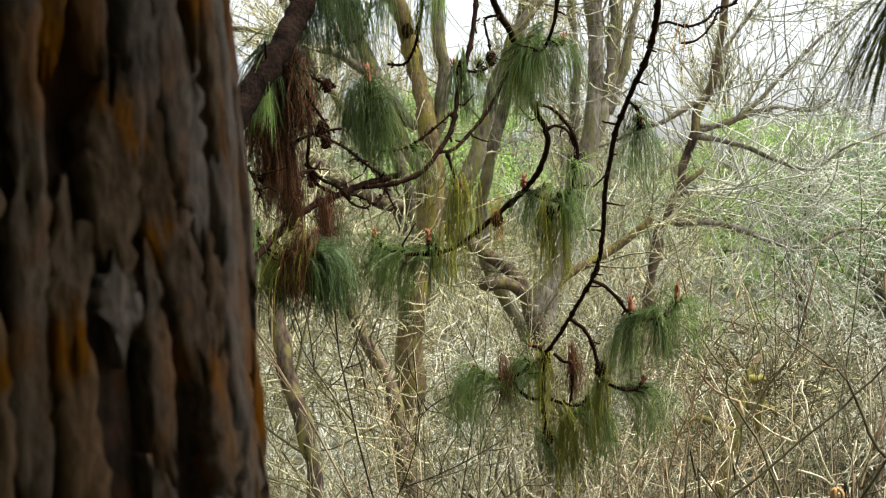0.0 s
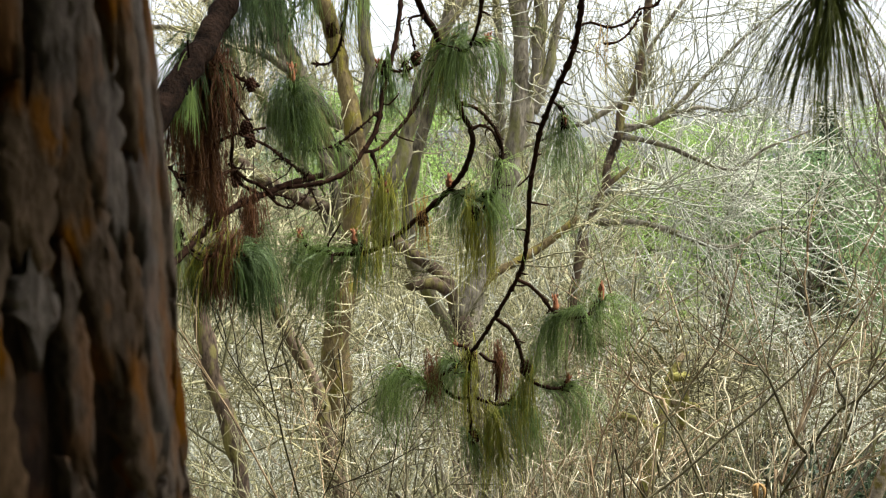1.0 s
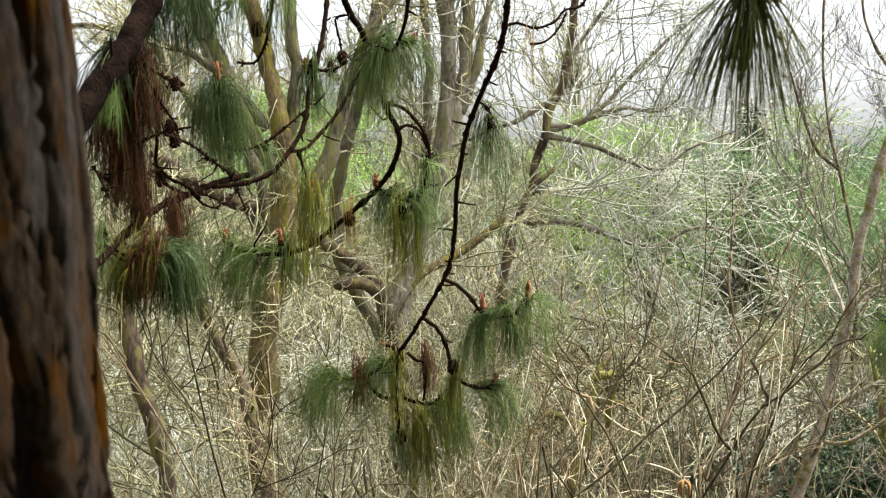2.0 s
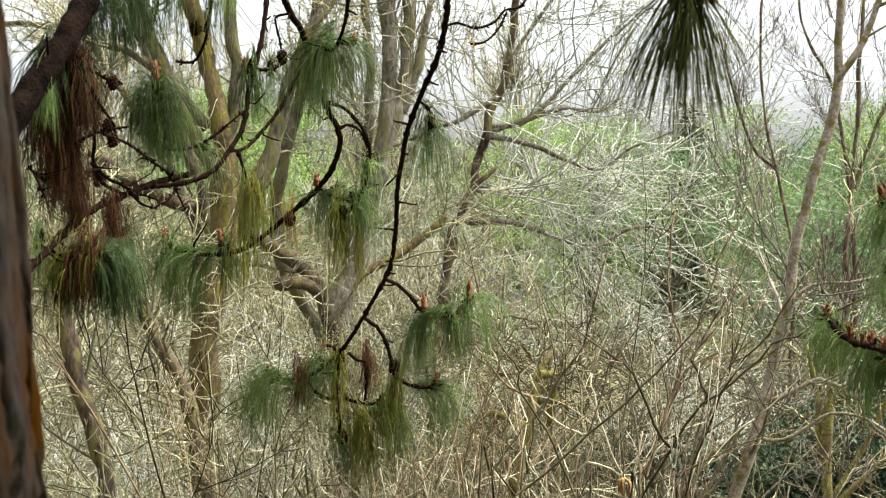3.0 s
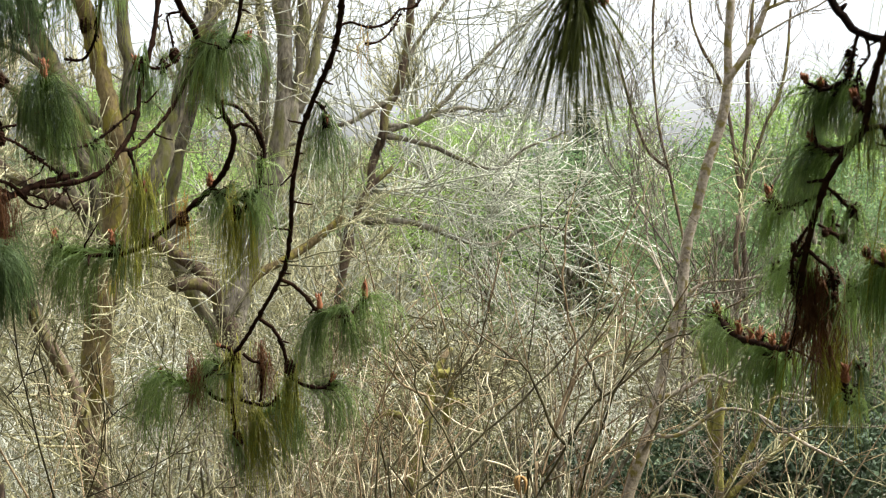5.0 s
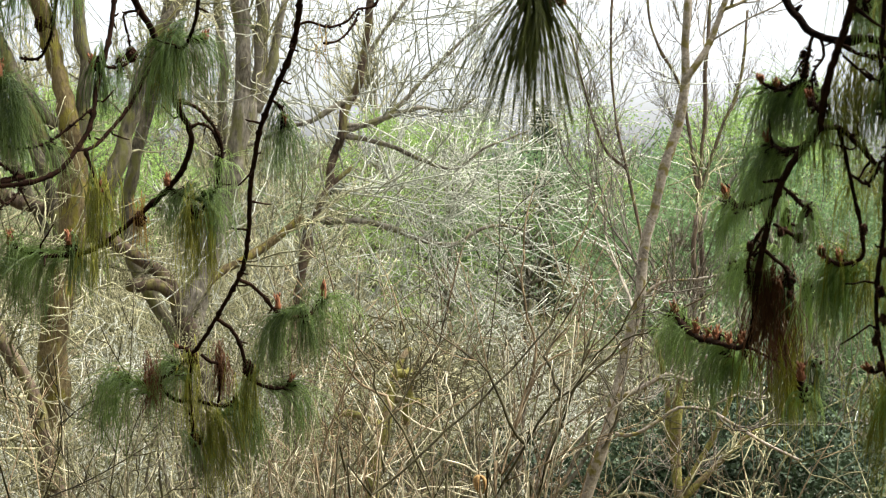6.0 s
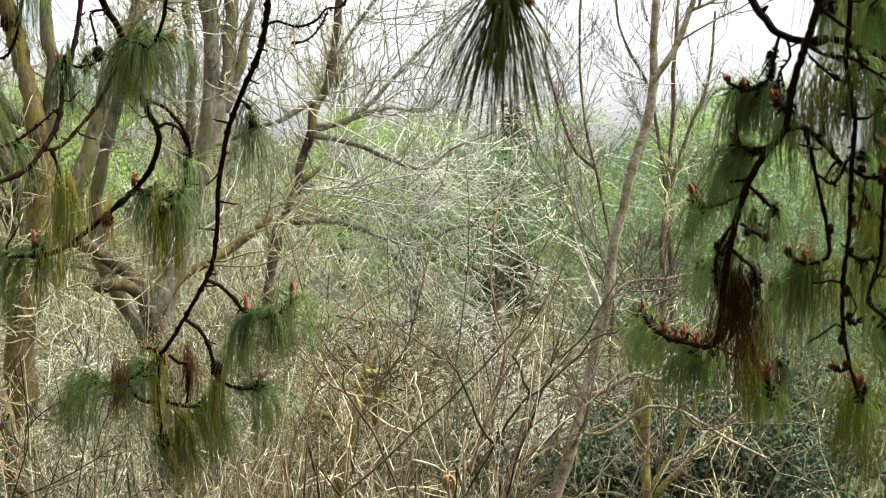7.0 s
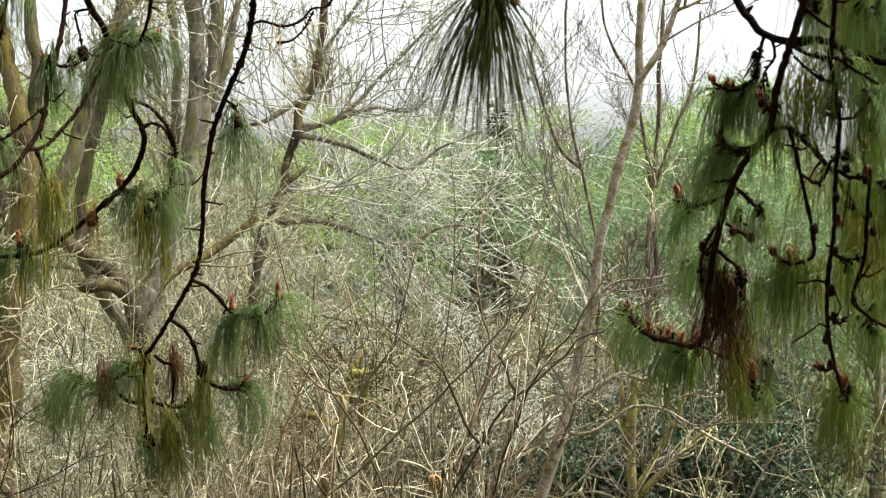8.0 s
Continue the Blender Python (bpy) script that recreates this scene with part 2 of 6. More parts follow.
def sprig(geo, rng, p, d, length, radius, level, lift=0.1, thin=0.0016, bare=0.3):
    """A gently curved shoot with alternate side shoots that sweep upwards, down to level 0."""
    n = int(min(14, max(4, length / 0.07)))
    d, pts, dirs = unit(d), [np.asarray(p, float)], []
    arc = rng.normal(0, 0.3 / n, 3)
    for _ in range(n):
        d = unit(d + arc + rng.normal(0, 0.06, 3) + np.array([0, 0, lift / n]))
        dirs.append(d)
        pts.append(pts[-1] + d * length / n)
    rad = np.linspace(radius, thin * 0.8, n + 1)
    geo.tube(np.array(pts), rad, 6 if radius > 0.005 else 4)
    if level > 0:
        gap = (0.05, 0.07, 0.12, 0.24)[min(level, 3)]
        spin = unit(rng.normal(size=3))
        for k in range(int(length * (1 - bare) / gap)):
            f = min(0.97, bare + (k + rng.uniform(0.2, 0.8)) * gap / length)
            i = int(f * n)
            side = unit(np.cross(dirs[i], spin + rng.normal(0, 0.45, 3))) * (1 if k % 2 else -1)
            a = rng.uniform(0.5, 0.85)
            q = pts[i] + (pts[i + 1] - pts[i]) * (f * n - i)
            sprig(geo, rng, q, dirs[i] * math.cos(a) + side * math.sin(a), length * 0.5 * (1.15 - f) * rng.uniform(0.6, 1.3), max(thin, min(rad[i] * 0.62, 0.011 * length * (1.15 - f))), level - 1, lift, thin, 0.2)


# ---- ground: a shelf under the pine, a bushy hollow, a far bank ----
def ground_height(x, y):
    line = [(-3000, 0.2), (0.6, 0.0), (2, -0.5), (5, -1.9), (9, -3.4), (14, -3.7), (20, -2.2), (28, -0.3), (40, -0.2), (60, -2.5), (90, -4.0), (200, -5.0), (4000, -6.0)]
    z = float(np.interp(y, [a for a, _ in line], [b for _, b in line]))
    lump = noise.noise((x * 0.12, y * 0.12, 0.3)) * 0.5 + noise.noise((x * 0.6, y * 0.6, 1.7)) * 0.12
    return z + lump * min(1.0, max(0.1, y / 6))


def build_ground():
    xs = np.concatenate([-np.geomspace(2500, 14, 22), np.linspace(-13, 20, 100), np.geomspace(21, 2500, 22)])
    ys = np.concatenate([-np.geomspace(2500, 3, 16), np.linspace(-2, 34, 110), np.geomspace(35, 3000, 40)])
    verts = [(x, y, ground_height(x, y)) for y in ys for x in xs]
    w = len(xs)
    faces = [(j * w + i, j * w + i + 1, (j + 1) * w + i + 1, (j + 1) * w + i) for j in range(len(ys) - 1) for i in range(w - 1)]
    g = Geo()
    g.add(verts, faces)
    ob = new("ground", g.mesh("ground", grass_mat))
    return tagged(ob, "rough pale winter grass and leaf litter on a hollow", "ground", kind="structure")


build_ground()


def grass(x0, x1, y0, y1, count, seed):
    rng = np.random.default_rng(seed)
    g = Geo()
    for _ in range(count):
        x, y = rng.uniform(x0, x1), rng.uniform(y0, y1)
        h = rng.uniform(0.15, 0.45)
        a = rng.uniform(0, 2 * math.pi)
        lean = np.array([math.cos(a), math.sin(a), 0]) * h * rng.uniform(0.2, 0.9)
        base = np.array([x, y, ground_height(x, y) - 0.02])
        t = np.linspace(0, 1, 4)[:, None]
        g.tube(base + np.array([0, 0, h]) * t + lean * t**2, [0.006, 0.006, 0.005, 0.001], 3)
    ob = new("grass", g.mesh("grass", blade_mat))
    tagged(ob, "tangled dry grass tufts on the bank", "grass", kind="stuff")


grass(-7, 18, 18, 36, 15000, 5)


# ---- bare trees of the hollow ----
def bare_tree(name, label):
    return thing(name, label, "tree", group="bare trees")


def stem(tree, name, r0, r1, *pts, bark=None, twigs=0, reach=1.4, lift=0.15, twig_mat=None, seed=0, level=2, wander=0.4, kids=6, thin=0.0042):
    """A trunk, stem or limb with rugged bark, and its crown of side twigs as a part of its own."""
    bark = bark or tree["bark"]
    line = smooth_path(pts, max(0.05, r0 * 0.6))
    rng = np.random.default_rng(abs(hash((round(pts[0][0] * 100), round(pts[-1][2] * 100)))) % 99991 + seed)
    soft = np.array([0.15, 0.2, 0.3, 0.2, 0.15])
    sway = np.stack([np.convolve(rng.normal(0, r0 * 0.3, len(line) + 4), soft, "valid") for _ in range(3)], 1)
    line[1:-1] += sway[1:-1]
    rad = np.linspace(r0, r1, len(line)) * (1 + np.convolve(rng.normal(0, 0.2, len(line) + 4), soft, "valid"))
    g = Geo()
    g.tube(line, rad, 10 if r0 > 0.05 else 7)
    ob = part(name, g, barks[bark], tree)
    if twigs:
        t = Geo()
        for _ in range(twigs):
            i = int(rng.uniform(0.15, 1.0) * (len(line) - 2))
            along = unit(line[i + 1] - line[i])
            side = unit(np.cross(along, rng.normal(size=3)))
            d = along * 0.5 + side
            grow(t, rng, line[i], d, reach * rng.uniform(0.5, 1.2), max(0.006, min(rad[i] * 0.4, 0.013)), level, lift, wander, kids, 0.9, 0.55, thin)
        sub = part("crown", t, twig_mats[twig_mat or tree["twig"]], ob)
        sub["kind"] = "stuff"
    return ob


barks = {"grey": bark_grey, "pale": bark_pale, "moss": bark_moss, "brown": bark_brown, "bright": bark_bright, "ivy": bark_ivy}
twig_mats = {"pale": twig_pale, "brown": twig_brown, "grey": twig_grey, "red": twig_red, "olive": twig_olive, "cool": twig_cool, "tan": twig_tan, "dark": twig_dark}


def tree_of(name, label, bark, twig):
    t = bare_tree(name, label)
    t["bark"], t["twig"] = bark, twig
    return t


old_ash = tree_of("bare_tree", "large old bare tree with several mossy grey stems", "moss", "grey")
broken_ash = tree_of("bare_tree", "bare tree with a mossy broken side trunk and tall grey stems", "grey", "grey")
left_tree = tree_of("bare_tree", "slim bare tree with a dark ivy-stained trunk in the thicket", "brown", "grey")
left_tree_b = tree_of("bare_tree", "leaning slim bare tree with brown bark in the thicket", "brown", "tan")
leaning_tree = tree_of("bare_tree", "leaning bare tree with a snapped limb and long arching pale twigs", "grey", "cool")
pale_tree = tree_of("bare_tree", "slender forked tree with pale bark and mossy foot", "pale", "dark")
moss_tree = tree_of("bare_tree", "small tree with yellow-green mossy stems before the evergreens", "bright", "grey")
thin_tree = tree_of("bare_tree", "thin dark bare tree with several upright stems", "brown", "dark")
moss_stub = tree_of("mossy_stub_tree", "low crooked broken tree thick with yellow-green moss", "bright", "tan")
slender_tree = tree_of("bare_tree", "slender bare sapling with fine upright twigs", "brown", "dark")
stem(old_ash, "trunk", 0.15, 0.058, (-0.25, 11.81, -3.17), (-0.26, 11.89, -1.72), (-0.29, 11.95, -0.57), (-0.23, 12, 0.4), (-0.12, 12.04, 1.27), (-0.16, 12.09, 2.23), (-0.41, 12.13, 3), (-0.7, 12.18, 3.87), (-0.9, 12.24, 4.93), twigs=5, reach=1.2, bark="ivy", wander=0.3, thin=0.0034)
stem(old_ash, "stem", 0.068, 0.039, (-0.16, 12.06, 1.51), (0, 12.1, 2.33), (-0.05, 12.13, 3), (0.02, 12.18, 3.82), (-0.03, 12.22, 4.54), twigs=5, reach=1.2, wander=0.3, thin=0.0034)
stem(old_ash, "stem", 0.077, 0.039, (-0.09, 12.04, 1.17), (0.22, 12.06, 1.61), (0.37, 12.09, 2.09), (0.58, 12.12, 2.71), (0.84, 12.15, 3.2), (1.03, 12.18, 3.87), twigs=5, reach=1.2, wander=0.3, thin=0.0034)
stem(old_ash, "limb", 0.045, 0.022, (-0.24, 12.08, 1.99), (-0.7, 12.11, 2.52), (-1.18, 12.12, 2.71), (-1.67, 12.13, 2.85), (-2.15, 12.12, 2.8), twigs=5, reach=1.2, wander=0.3, thin=0.0034)
stem(old_ash, "limb", 0.068, 0.039, (-0.19, 12.06, 1.65), (-0.46, 12.09, 2.13), (-0.7, 12.12, 2.71), (-0.9, 12.16, 3.48), twigs=5, reach=1.2, wander=0.3, thin=0.0034)
stem(old_ash, "limb", 0.061, 0.035, (-0.24, 12.0, 0.4), (-0.22, 12.5, 1.15), (-0.43, 12.67, 1.81), (-0.84, 12.73, 2.87), (-1.14, 12.78, 3.78), twigs=5, reach=1.2, wander=0.3, thin=0.0034)
stem(old_ash, "stem", 0.051, 0.031, (-0.26, 12.0, 0.2), (-0.35, 12.6, 1.1), (-0.74, 12.88, 1.91), (-1.16, 12.91, 2.58), (-1.63, 12.96, 3.5), twigs=5, reach=1.2, wander=0.3, thin=0.0034)
stem(old_ash, "stem", 0.068, 0.042, (0.93, 12.56, -0.1), (0.62, 12.75, 0.4), (0.4, 12.95, 0.8), (0.36, 13.04, 1.3), (0.46, 13.08, 1.87), (0.63, 13.11, 2.55), (0.78, 13.16, 3.54), (0.86, 13.2, 4.27), twigs=5, reach=1.2, wander=0.3, thin=0.0034)
stem(broken_ash, "stem", 0.057, 0.036, (0.86, 12.52, 0.1), (1.11, 12.8, 0.94), (1.17, 12.87, 1.66), (1.2, 12.91, 2.43), (1.14, 12.96, 3.51), twigs=5, reach=1.2, wander=0.3, thin=0.0034)
stem(broken_ash, "trunk", 0.115, 0.05, (1.06, 12.5, -3.5), (1.02, 12.5, -1.13), (0.97, 12.5, -0.26), (0.87, 12.5, 0.19), (0.7, 12.5, 0.55), (0.5, 12.5, 0.8), (0.22, 12.52, 1.0), (-0.12, 12.55, 1.18), (-0.47, 12.6, 1.34), (-0.86, 12.65, 1.52), (-1.3, 12.7, 1.8), twigs=9, reach=1.2, bark="brown", wander=0.3, thin=0.0034)
stem(broken_ash, "limb", 0.065, 0.055, (0.69, 12.42, 0.58), (0.57, 12.38, 0.65), (0.44, 12.35, 0.65), (0.36, 12.33, 0.645), bark="brown")
stem(broken_ash, "limb", 0.05, 0.035, (0.83, 12.5, 0.45), (1.11, 12.6, 0.72), (1.39, 12.75, 0.85), (1.7, 12.9, 1.02), (1.93, 13.0, 1.22), twigs=5, reach=1.2, bark="ivy", wander=0.3, thin=0.0034)
stem(broken_ash, "stem", 0.096, 0.060, (0.79, 12.5, 0.35), (1.01, 12.52, 0.85), (1.23, 12.56, 1.51), (1.31, 12.58, 2.01), (1.36, 12.62, 2.71), (1.34, 12.66, 3.47), (1.37, 12.72, 4.67), twigs=5, reach=1.2, wander=0.3, thin=0.0034)
stem(broken_ash, "stem", 0.070, 0.045, (1.28, 12.57, 1.76), (1.43, 12.59, 2.21), (1.53, 12.63, 2.86), (1.56, 12.66, 3.47), (1.68, 12.72, 4.57), twigs=5, reach=1.2, wander=0.3, thin=0.0034)
stem(broken_ash, "stem", 0.050, 0.025, (1.46, 12.59, 2.16), (1.61, 12.62, 2.61), (1.71, 12.64, 3.17), (1.78, 12.68, 3.92), twigs=5, reach=1.2, wander=0.3, thin=0.0034)
stem(left_tree, "trunk", 0.072, 0.056, (-0.85, 9.86, -2.17), (-0.89, 9.93, -0.77), (-0.96, 9.96, -0.29), (-1.08, 9.98, 0.11), (-1.18, 10.01, 0.6), (-1.26, 10.04, 1.16), twigs=24, reach=1.3)
stem(left_tree_b, "trunk", 0.066, 0.05, (-0.09, 10.84, -2.55), (-0.16, 10.9, -1.45), (-0.37, 10.97, -0.21), (-0.61, 10.99, 0.32), (-0.81, 11.02, 0.85), (-0.99, 11.04, 1.29), twigs=24, reach=1.3)
stem(leaning_tree, "trunk", 0.081, 0.031, (1.85, 13.79, -3.67), (1.95, 13.95, -0.58), (2.06, 14, 0.43), (2.18, 14.04, 1.11), (2.34, 14.06, 1.5), (2.58, 14.1, 2.29), (2.76, 14.13, 2.91), (2.82, 14.17, 3.7), (2.89, 14.23, 4.76), twigs=16, reach=2.2, wander=0.22, kids=5, thin=0.0044, bark="brown")
stem(leaning_tree, "limb", 0.041, 0.031, (2.23, 14.05, 1.28), (2.42, 14.06, 1.53), (2.6, 14.07, 1.68), twigs=16, reach=2.2, wander=0.22, kids=5, thin=0.0044, bark="brown")
stem(leaning_tree, "limb", 0.036, 0.014, (2.32, 14.04, 1.14), (2.79, 14.04, 1.12), (3.13, 14.03, 1.01), (3.58, 14.03, 0.89), (4.03, 14.04, 1.07), (4.48, 14.03, 1.03), twigs=16, reach=2.2, wander=0.22, kids=5, thin=0.0044)
stem(leaning_tree, "limb", 0.036, 0.014, (2.5, 14.09, 2.04), (2.9, 14.09, 2.17), (3.29, 14.1, 2.29), (3.63, 14.1, 2.26), (3.91, 14.11, 2.41), twigs=16, reach=2.2, wander=0.22, kids=5, thin=0.0044)
stem(leaning_tree, "limb", 0.031, 0.014, (2.69, 14.12, 2.63), (2.9, 14.14, 3.02), (3.12, 14.15, 3.3), (3.4, 14.17, 3.7), twigs=16, reach=2.2, wander=0.22, kids=5, thin=0.0044)
stem(leaning_tree, "limb", 0.031, 0.014, (2.51, 14.09, 2.09), (2.9, 14.09, 2.15), (3.41, 14.12, 2.63), (3.74, 14.14, 2.97), (4.25, 14.16, 3.36), twigs=16, reach=2.2, wander=0.22, kids=5, thin=0.0044)
stem(leaning_tree, "limb", 0.027, 0.011, (2.5, 14.09, 2.01), (3.01, 14.08, 1.89), (3.63, 14.07, 1.67), (4.03, 14.08, 1.9), (4.48, 14.09, 2.07), twigs=16, reach=2.2, wander=0.22, kids=5, thin=0.0044)
stem(leaning_tree, "limb", 0.031, 0.014, (2.62, 14.11, 2.4), (2.23, 14.09, 2.17), (1.94, 14.09, 2.06), (1.55, 14.08, 1.89), twigs=16, reach=2.2, wander=0.22, kids=5, thin=0.0044)
stem(pale_tree, "trunk", 0.037, 0.018, (2.23, 6.57, -0.76), (2.39, 6.57, -0.03), (2.51, 6.55, 0.4), (2.63, 6.55, 0.9), (2.69, 6.55, 1.24), (2.78, 6.54, 1.63), (2.87, 6.54, 1.94), (2.9, 6.55, 2.31), (2.92, 6.56, 2.65), (2.95, 6.57, 3.04), twigs=5, reach=0.8, lift=0.6, wander=0.2, thin=0.002)
stem(pale_tree, "stem", 0.020, 0.013, (2.88, 6.54, 2.06), (2.98, 6.52, 2.22), (3.06, 6.51, 2.41), (3.11, 6.5, 2.59), (3.16, 6.5, 2.93), twigs=5, reach=0.8, lift=0.6, wander=0.2, thin=0.002)
stem(pale_tree, "limb", 0.011, 0.006, (3.06, 6.51, 2.42), (3.15, 6.48, 2.46), (3.24, 6.46, 2.51), (3.4, 6.42, 2.59), twigs=5, reach=0.8, lift=0.6, wander=0.2, thin=0.002)
stem(pale_tree, "limb", 0.011, 0.006, (2.64, 6.55, 0.96), (2.76, 6.52, 1.07), (2.93, 6.47, 1.09), (3.06, 6.43, 1.12), twigs=5, reach=0.8, lift=0.6, wander=0.2, thin=0.002)
stem(pale_tree, "limb", 0.014, 0.008, (2.54, 6.55, 0.49), (2.65, 6.52, 0.54), (2.79, 6.49, 0.62), (2.89, 6.45, 0.59), (3, 6.43, 0.65), twigs=5, reach=0.8, lift=0.6, wander=0.2, thin=0.002)
stem(pale_tree, "limb", 0.010, 0.007, (2.5, 6.45, 0.34), (2.59, 6.42, 0.34), (2.72, 6.39, 0.42), (2.8, 6.37, 0.47), (2.93, 6.33, 0.46), (3.02, 6.3, 0.41), (3.18, 6.25, 0.31), (3.36, 6.2, 0.22), twigs=5, reach=0.8, lift=0.6, wander=0.2, thin=0.002)
stem(pale_tree, "limb", 0.007, 0.004, (2.93, 6.33, 0.46), (3.01, 6.31, 0.51), (3.12, 6.28, 0.55), (3.18, 6.27, 0.53), (3.31, 6.23, 0.49), twigs=5, reach=0.8, lift=0.6, wander=0.2, thin=0.002)
stem(moss_tree, "trunk", 0.045, 0.026, (3.26, 7.3, -1.09), (3.24, 7.35, -0.26), (3.23, 7.37, 0.16), (3.26, 7.38, 0.39), (3.26, 7.39, 0.5), twigs=2, reach=0.7)
stem(moss_tree, "stem", 0.023, 0.013, (3.26, 7.38, 0.45), (3.28, 7.39, 0.64), (3.34, 7.39, 0.93), (3.33, 7.4, 1.19), (3.35, 7.41, 1.38), twigs=2, reach=0.7, bark="brown")
stem(moss_tree, "limb", 0.023, 0.013, (3.25, 7.36, 0.03), (3.19, 7.39, 0.16), (3.18, 7.4, 0.39), (3.12, 7.43, 0.67), twigs=2, reach=0.7)
stem(moss_tree, "limb", 0.019, 0.011, (3.25, 7.35, -0.19), (3.38, 7.33, 0.03), (3.49, 7.31, 0.26), (3.54, 7.3, 0.39), (3.68, 7.28, 0.68), twigs=2, reach=0.7)
stem(moss_tree, "limb", 0.019, 0.011, (3.26, 7.35, -0.22), (3.42, 7.31, -0.06), (3.61, 7.27, 0.13), (3.8, 7.22, 0.23), twigs=2, reach=0.7)
stem(thin_tree, "trunk", 0.036, 0.018, (6.4, 13.64, -1.94), (6.32, 13.8, 0.47), (6.3, 13.86, 1.43), (6.36, 13.88, 2.1), (6.4, 13.91, 3), (6.47, 13.94, 3.84), twigs=9, reach=0.9, lift=0.6, wander=0.2, thin=0.0022)
stem(thin_tree, "stem", 0.024, 0.012, (6.3, 13.86, 1.43), (6.51, 13.83, 2.04), (6.72, 13.8, 2.58), (6.81, 13.82, 3.36), twigs=9, reach=0.9, lift=0.6, wander=0.2, thin=0.0022)
stem(thin_tree, "stem", 0.024, 0.012, (6.3, 13.86, 1.37), (6.22, 13.91, 1.97), (6.11, 13.98, 2.58), (5.85, 14.08, 3.12), (5.77, 14.13, 3.72), twigs=9, reach=0.9, lift=0.6, wander=0.2, thin=0.0022)
stem(slender_tree, "trunk", 0.021, 0.010, (4.85, 12.03, -1.47), (4.97, 12.11, 0.62), (4.86, 12.19, 1.5), (4.74, 12.26, 2.08), (4.7, 12.31, 2.81), (4.73, 12.34, 3.54), twigs=9, reach=0.8, lift=0.6, wander=0.2, thin=0.0022)
stem(slender_tree, "stem", 0.016, 0.008, (4.83, 12.21, 1.66), (4.63, 12.28, 1.87), (4.49, 12.34, 2.29), (4.34, 12.42, 2.91), twigs=9, reach=0.8, lift=0.6, wander=0.2, thin=0.0022)
stem(moss_stub, "trunk", 0.043, 0.033, (1.56, 8, -0.86), (1.62, 8.05, -0.21), (1.68, 8.07, 0.1), (1.72, 8.1, 0.29), (1.74, 8.12, 0.39), twigs=4, reach=0.5)
stem(moss_stub, "limb", 0.033, 0.023, (1.74, 8.12, 0.37), (1.77, 8.12, 0.42), (1.83, 8.1, 0.43), (1.85, 8.1, 0.46), twigs=4, reach=0.5)
stem(moss_stub, "limb", 0.030, 0.020, (1.72, 8.12, 0.34), (1.78, 8.15, 0.45), (1.84, 8.17, 0.54), (1.87, 8.2, 0.56), twigs=4, reach=0.5)
stem(moss_stub, "limb", 0.026, 0.017, (1.67, 8.02, 0.14), (1.57, 8.09, 0.17), (1.48, 8.15, 0.2), (1.42, 8.2, 0.16), twigs=4, reach=0.5)
stem(moss_stub, "limb", 0.023, 0.017, (1.7, 8.13, 0.27), (1.81, 8.1, 0.27), (1.89, 8.07, 0.27), (1.93, 8.06, 0.23), twigs=4, reach=0.5)
stem(moss_stub, "limb", 0.027, 0.020, (1.82, 8.09, 0.13), (1.84, 8.09, 0.28), (1.85, 8.09, 0.41), (1.87, 8.09, 0.42), twigs=4, reach=0.5)


# ---- thicket of bare shrubs ----
def shrub(label, stems, height, lean, level, kids, twig, radius, seed, lift=0.5, wander=0.3, spread=0.8, shrink=0.55, thin=0.0035):
    """A many-stemmed bare shrub that rises from one stool; every stem with its side twigs is a part."""
    rng = np.random.default_rng(seed)
    ob = thing("bare_shrub", label, "shrub", group="bare shrubs of the hollow")
    for _ in range(stems):
        a = rng.uniform(0, 2 * math.pi)
        g = Geo()
        p = (0.25 * math.cos(a) * rng.uniform(0, 1), 0.25 * math.sin(a) * rng.uniform(0, 1), -0.1)
        d = (math.cos(a) * lean * rng.uniform(0.2, 1), math.sin(a) * lean * rng.uniform(0.2, 1), 1)
        grow(g, rng, p, d, height * rng.uniform(0.7, 1.1), radius * rng.uniform(0.7, 1.2), level, lift, wander, kids, spread, shrink, thin, 5, 0.25)
        part("stem", g, twig_mats[twig], ob)
    return ob


def plant(ob, spots, seed):
    """Set ob at the first spot and copies of it, turned and sized a little differently, at the rest."""
    rng = np.random.default_rng(seed)
    for k, (x, y) in enumerate(spots):
        s = rng.uniform(0.85, 1.2)
        m = pose(x, y, ground_height(x, y), 0, 0, rng.uniform(0, 360))
        if k == 0:
            ob.matrix_basis = m @ Matrix.Scale(s, 4)
        else:
            copy_thing(ob, m @ Matrix.Scale(s / ob.scale[0], 4))


def scatter(x0, x1, y0, y1, count, seed):
    """Spots in a wedge of ground: x is given as a share of the distance."""
    rng = np.random.default_rng(seed)
    out = []
    for _ in range(count):
        y = rng.uniform(y0, y1)
        out.append((rng.uniform(x0, x1) * y, y))
    return out


def forking_shrub(label, stems, length, lean, level, twig, radius, seed, lift=0.25, thin=0.0017):
    """A bare shrub of long stems with sweeping side shoots; every stem is a part."""
    rng = np.random.default_rng(seed)
    ob = thing("bare_shrub", label, "shrub", group="bare shrubs of the hollow")
    for _ in range(stems):
        a = rng.uniform(0, 2 * math.pi)
        g = Geo()
        p = (0.2 * math.cos(a) * rng.uniform(0, 1), 0.2 * math.sin(a) * rng.uniform(0, 1), -0.1)
        d = (math.cos(a) * lean * rng.uniform(0.2, 1), math.sin(a) * lean * rng.uniform(0.2, 1), 1)
        sprig(g, rng, p, d, length * rng.uniform(0.75, 1.15), radius * rng.uniform(0.7, 1.2), level, lift, thin, 0.35)
        part("stem", g, twig_mats[twig], ob)
    return ob


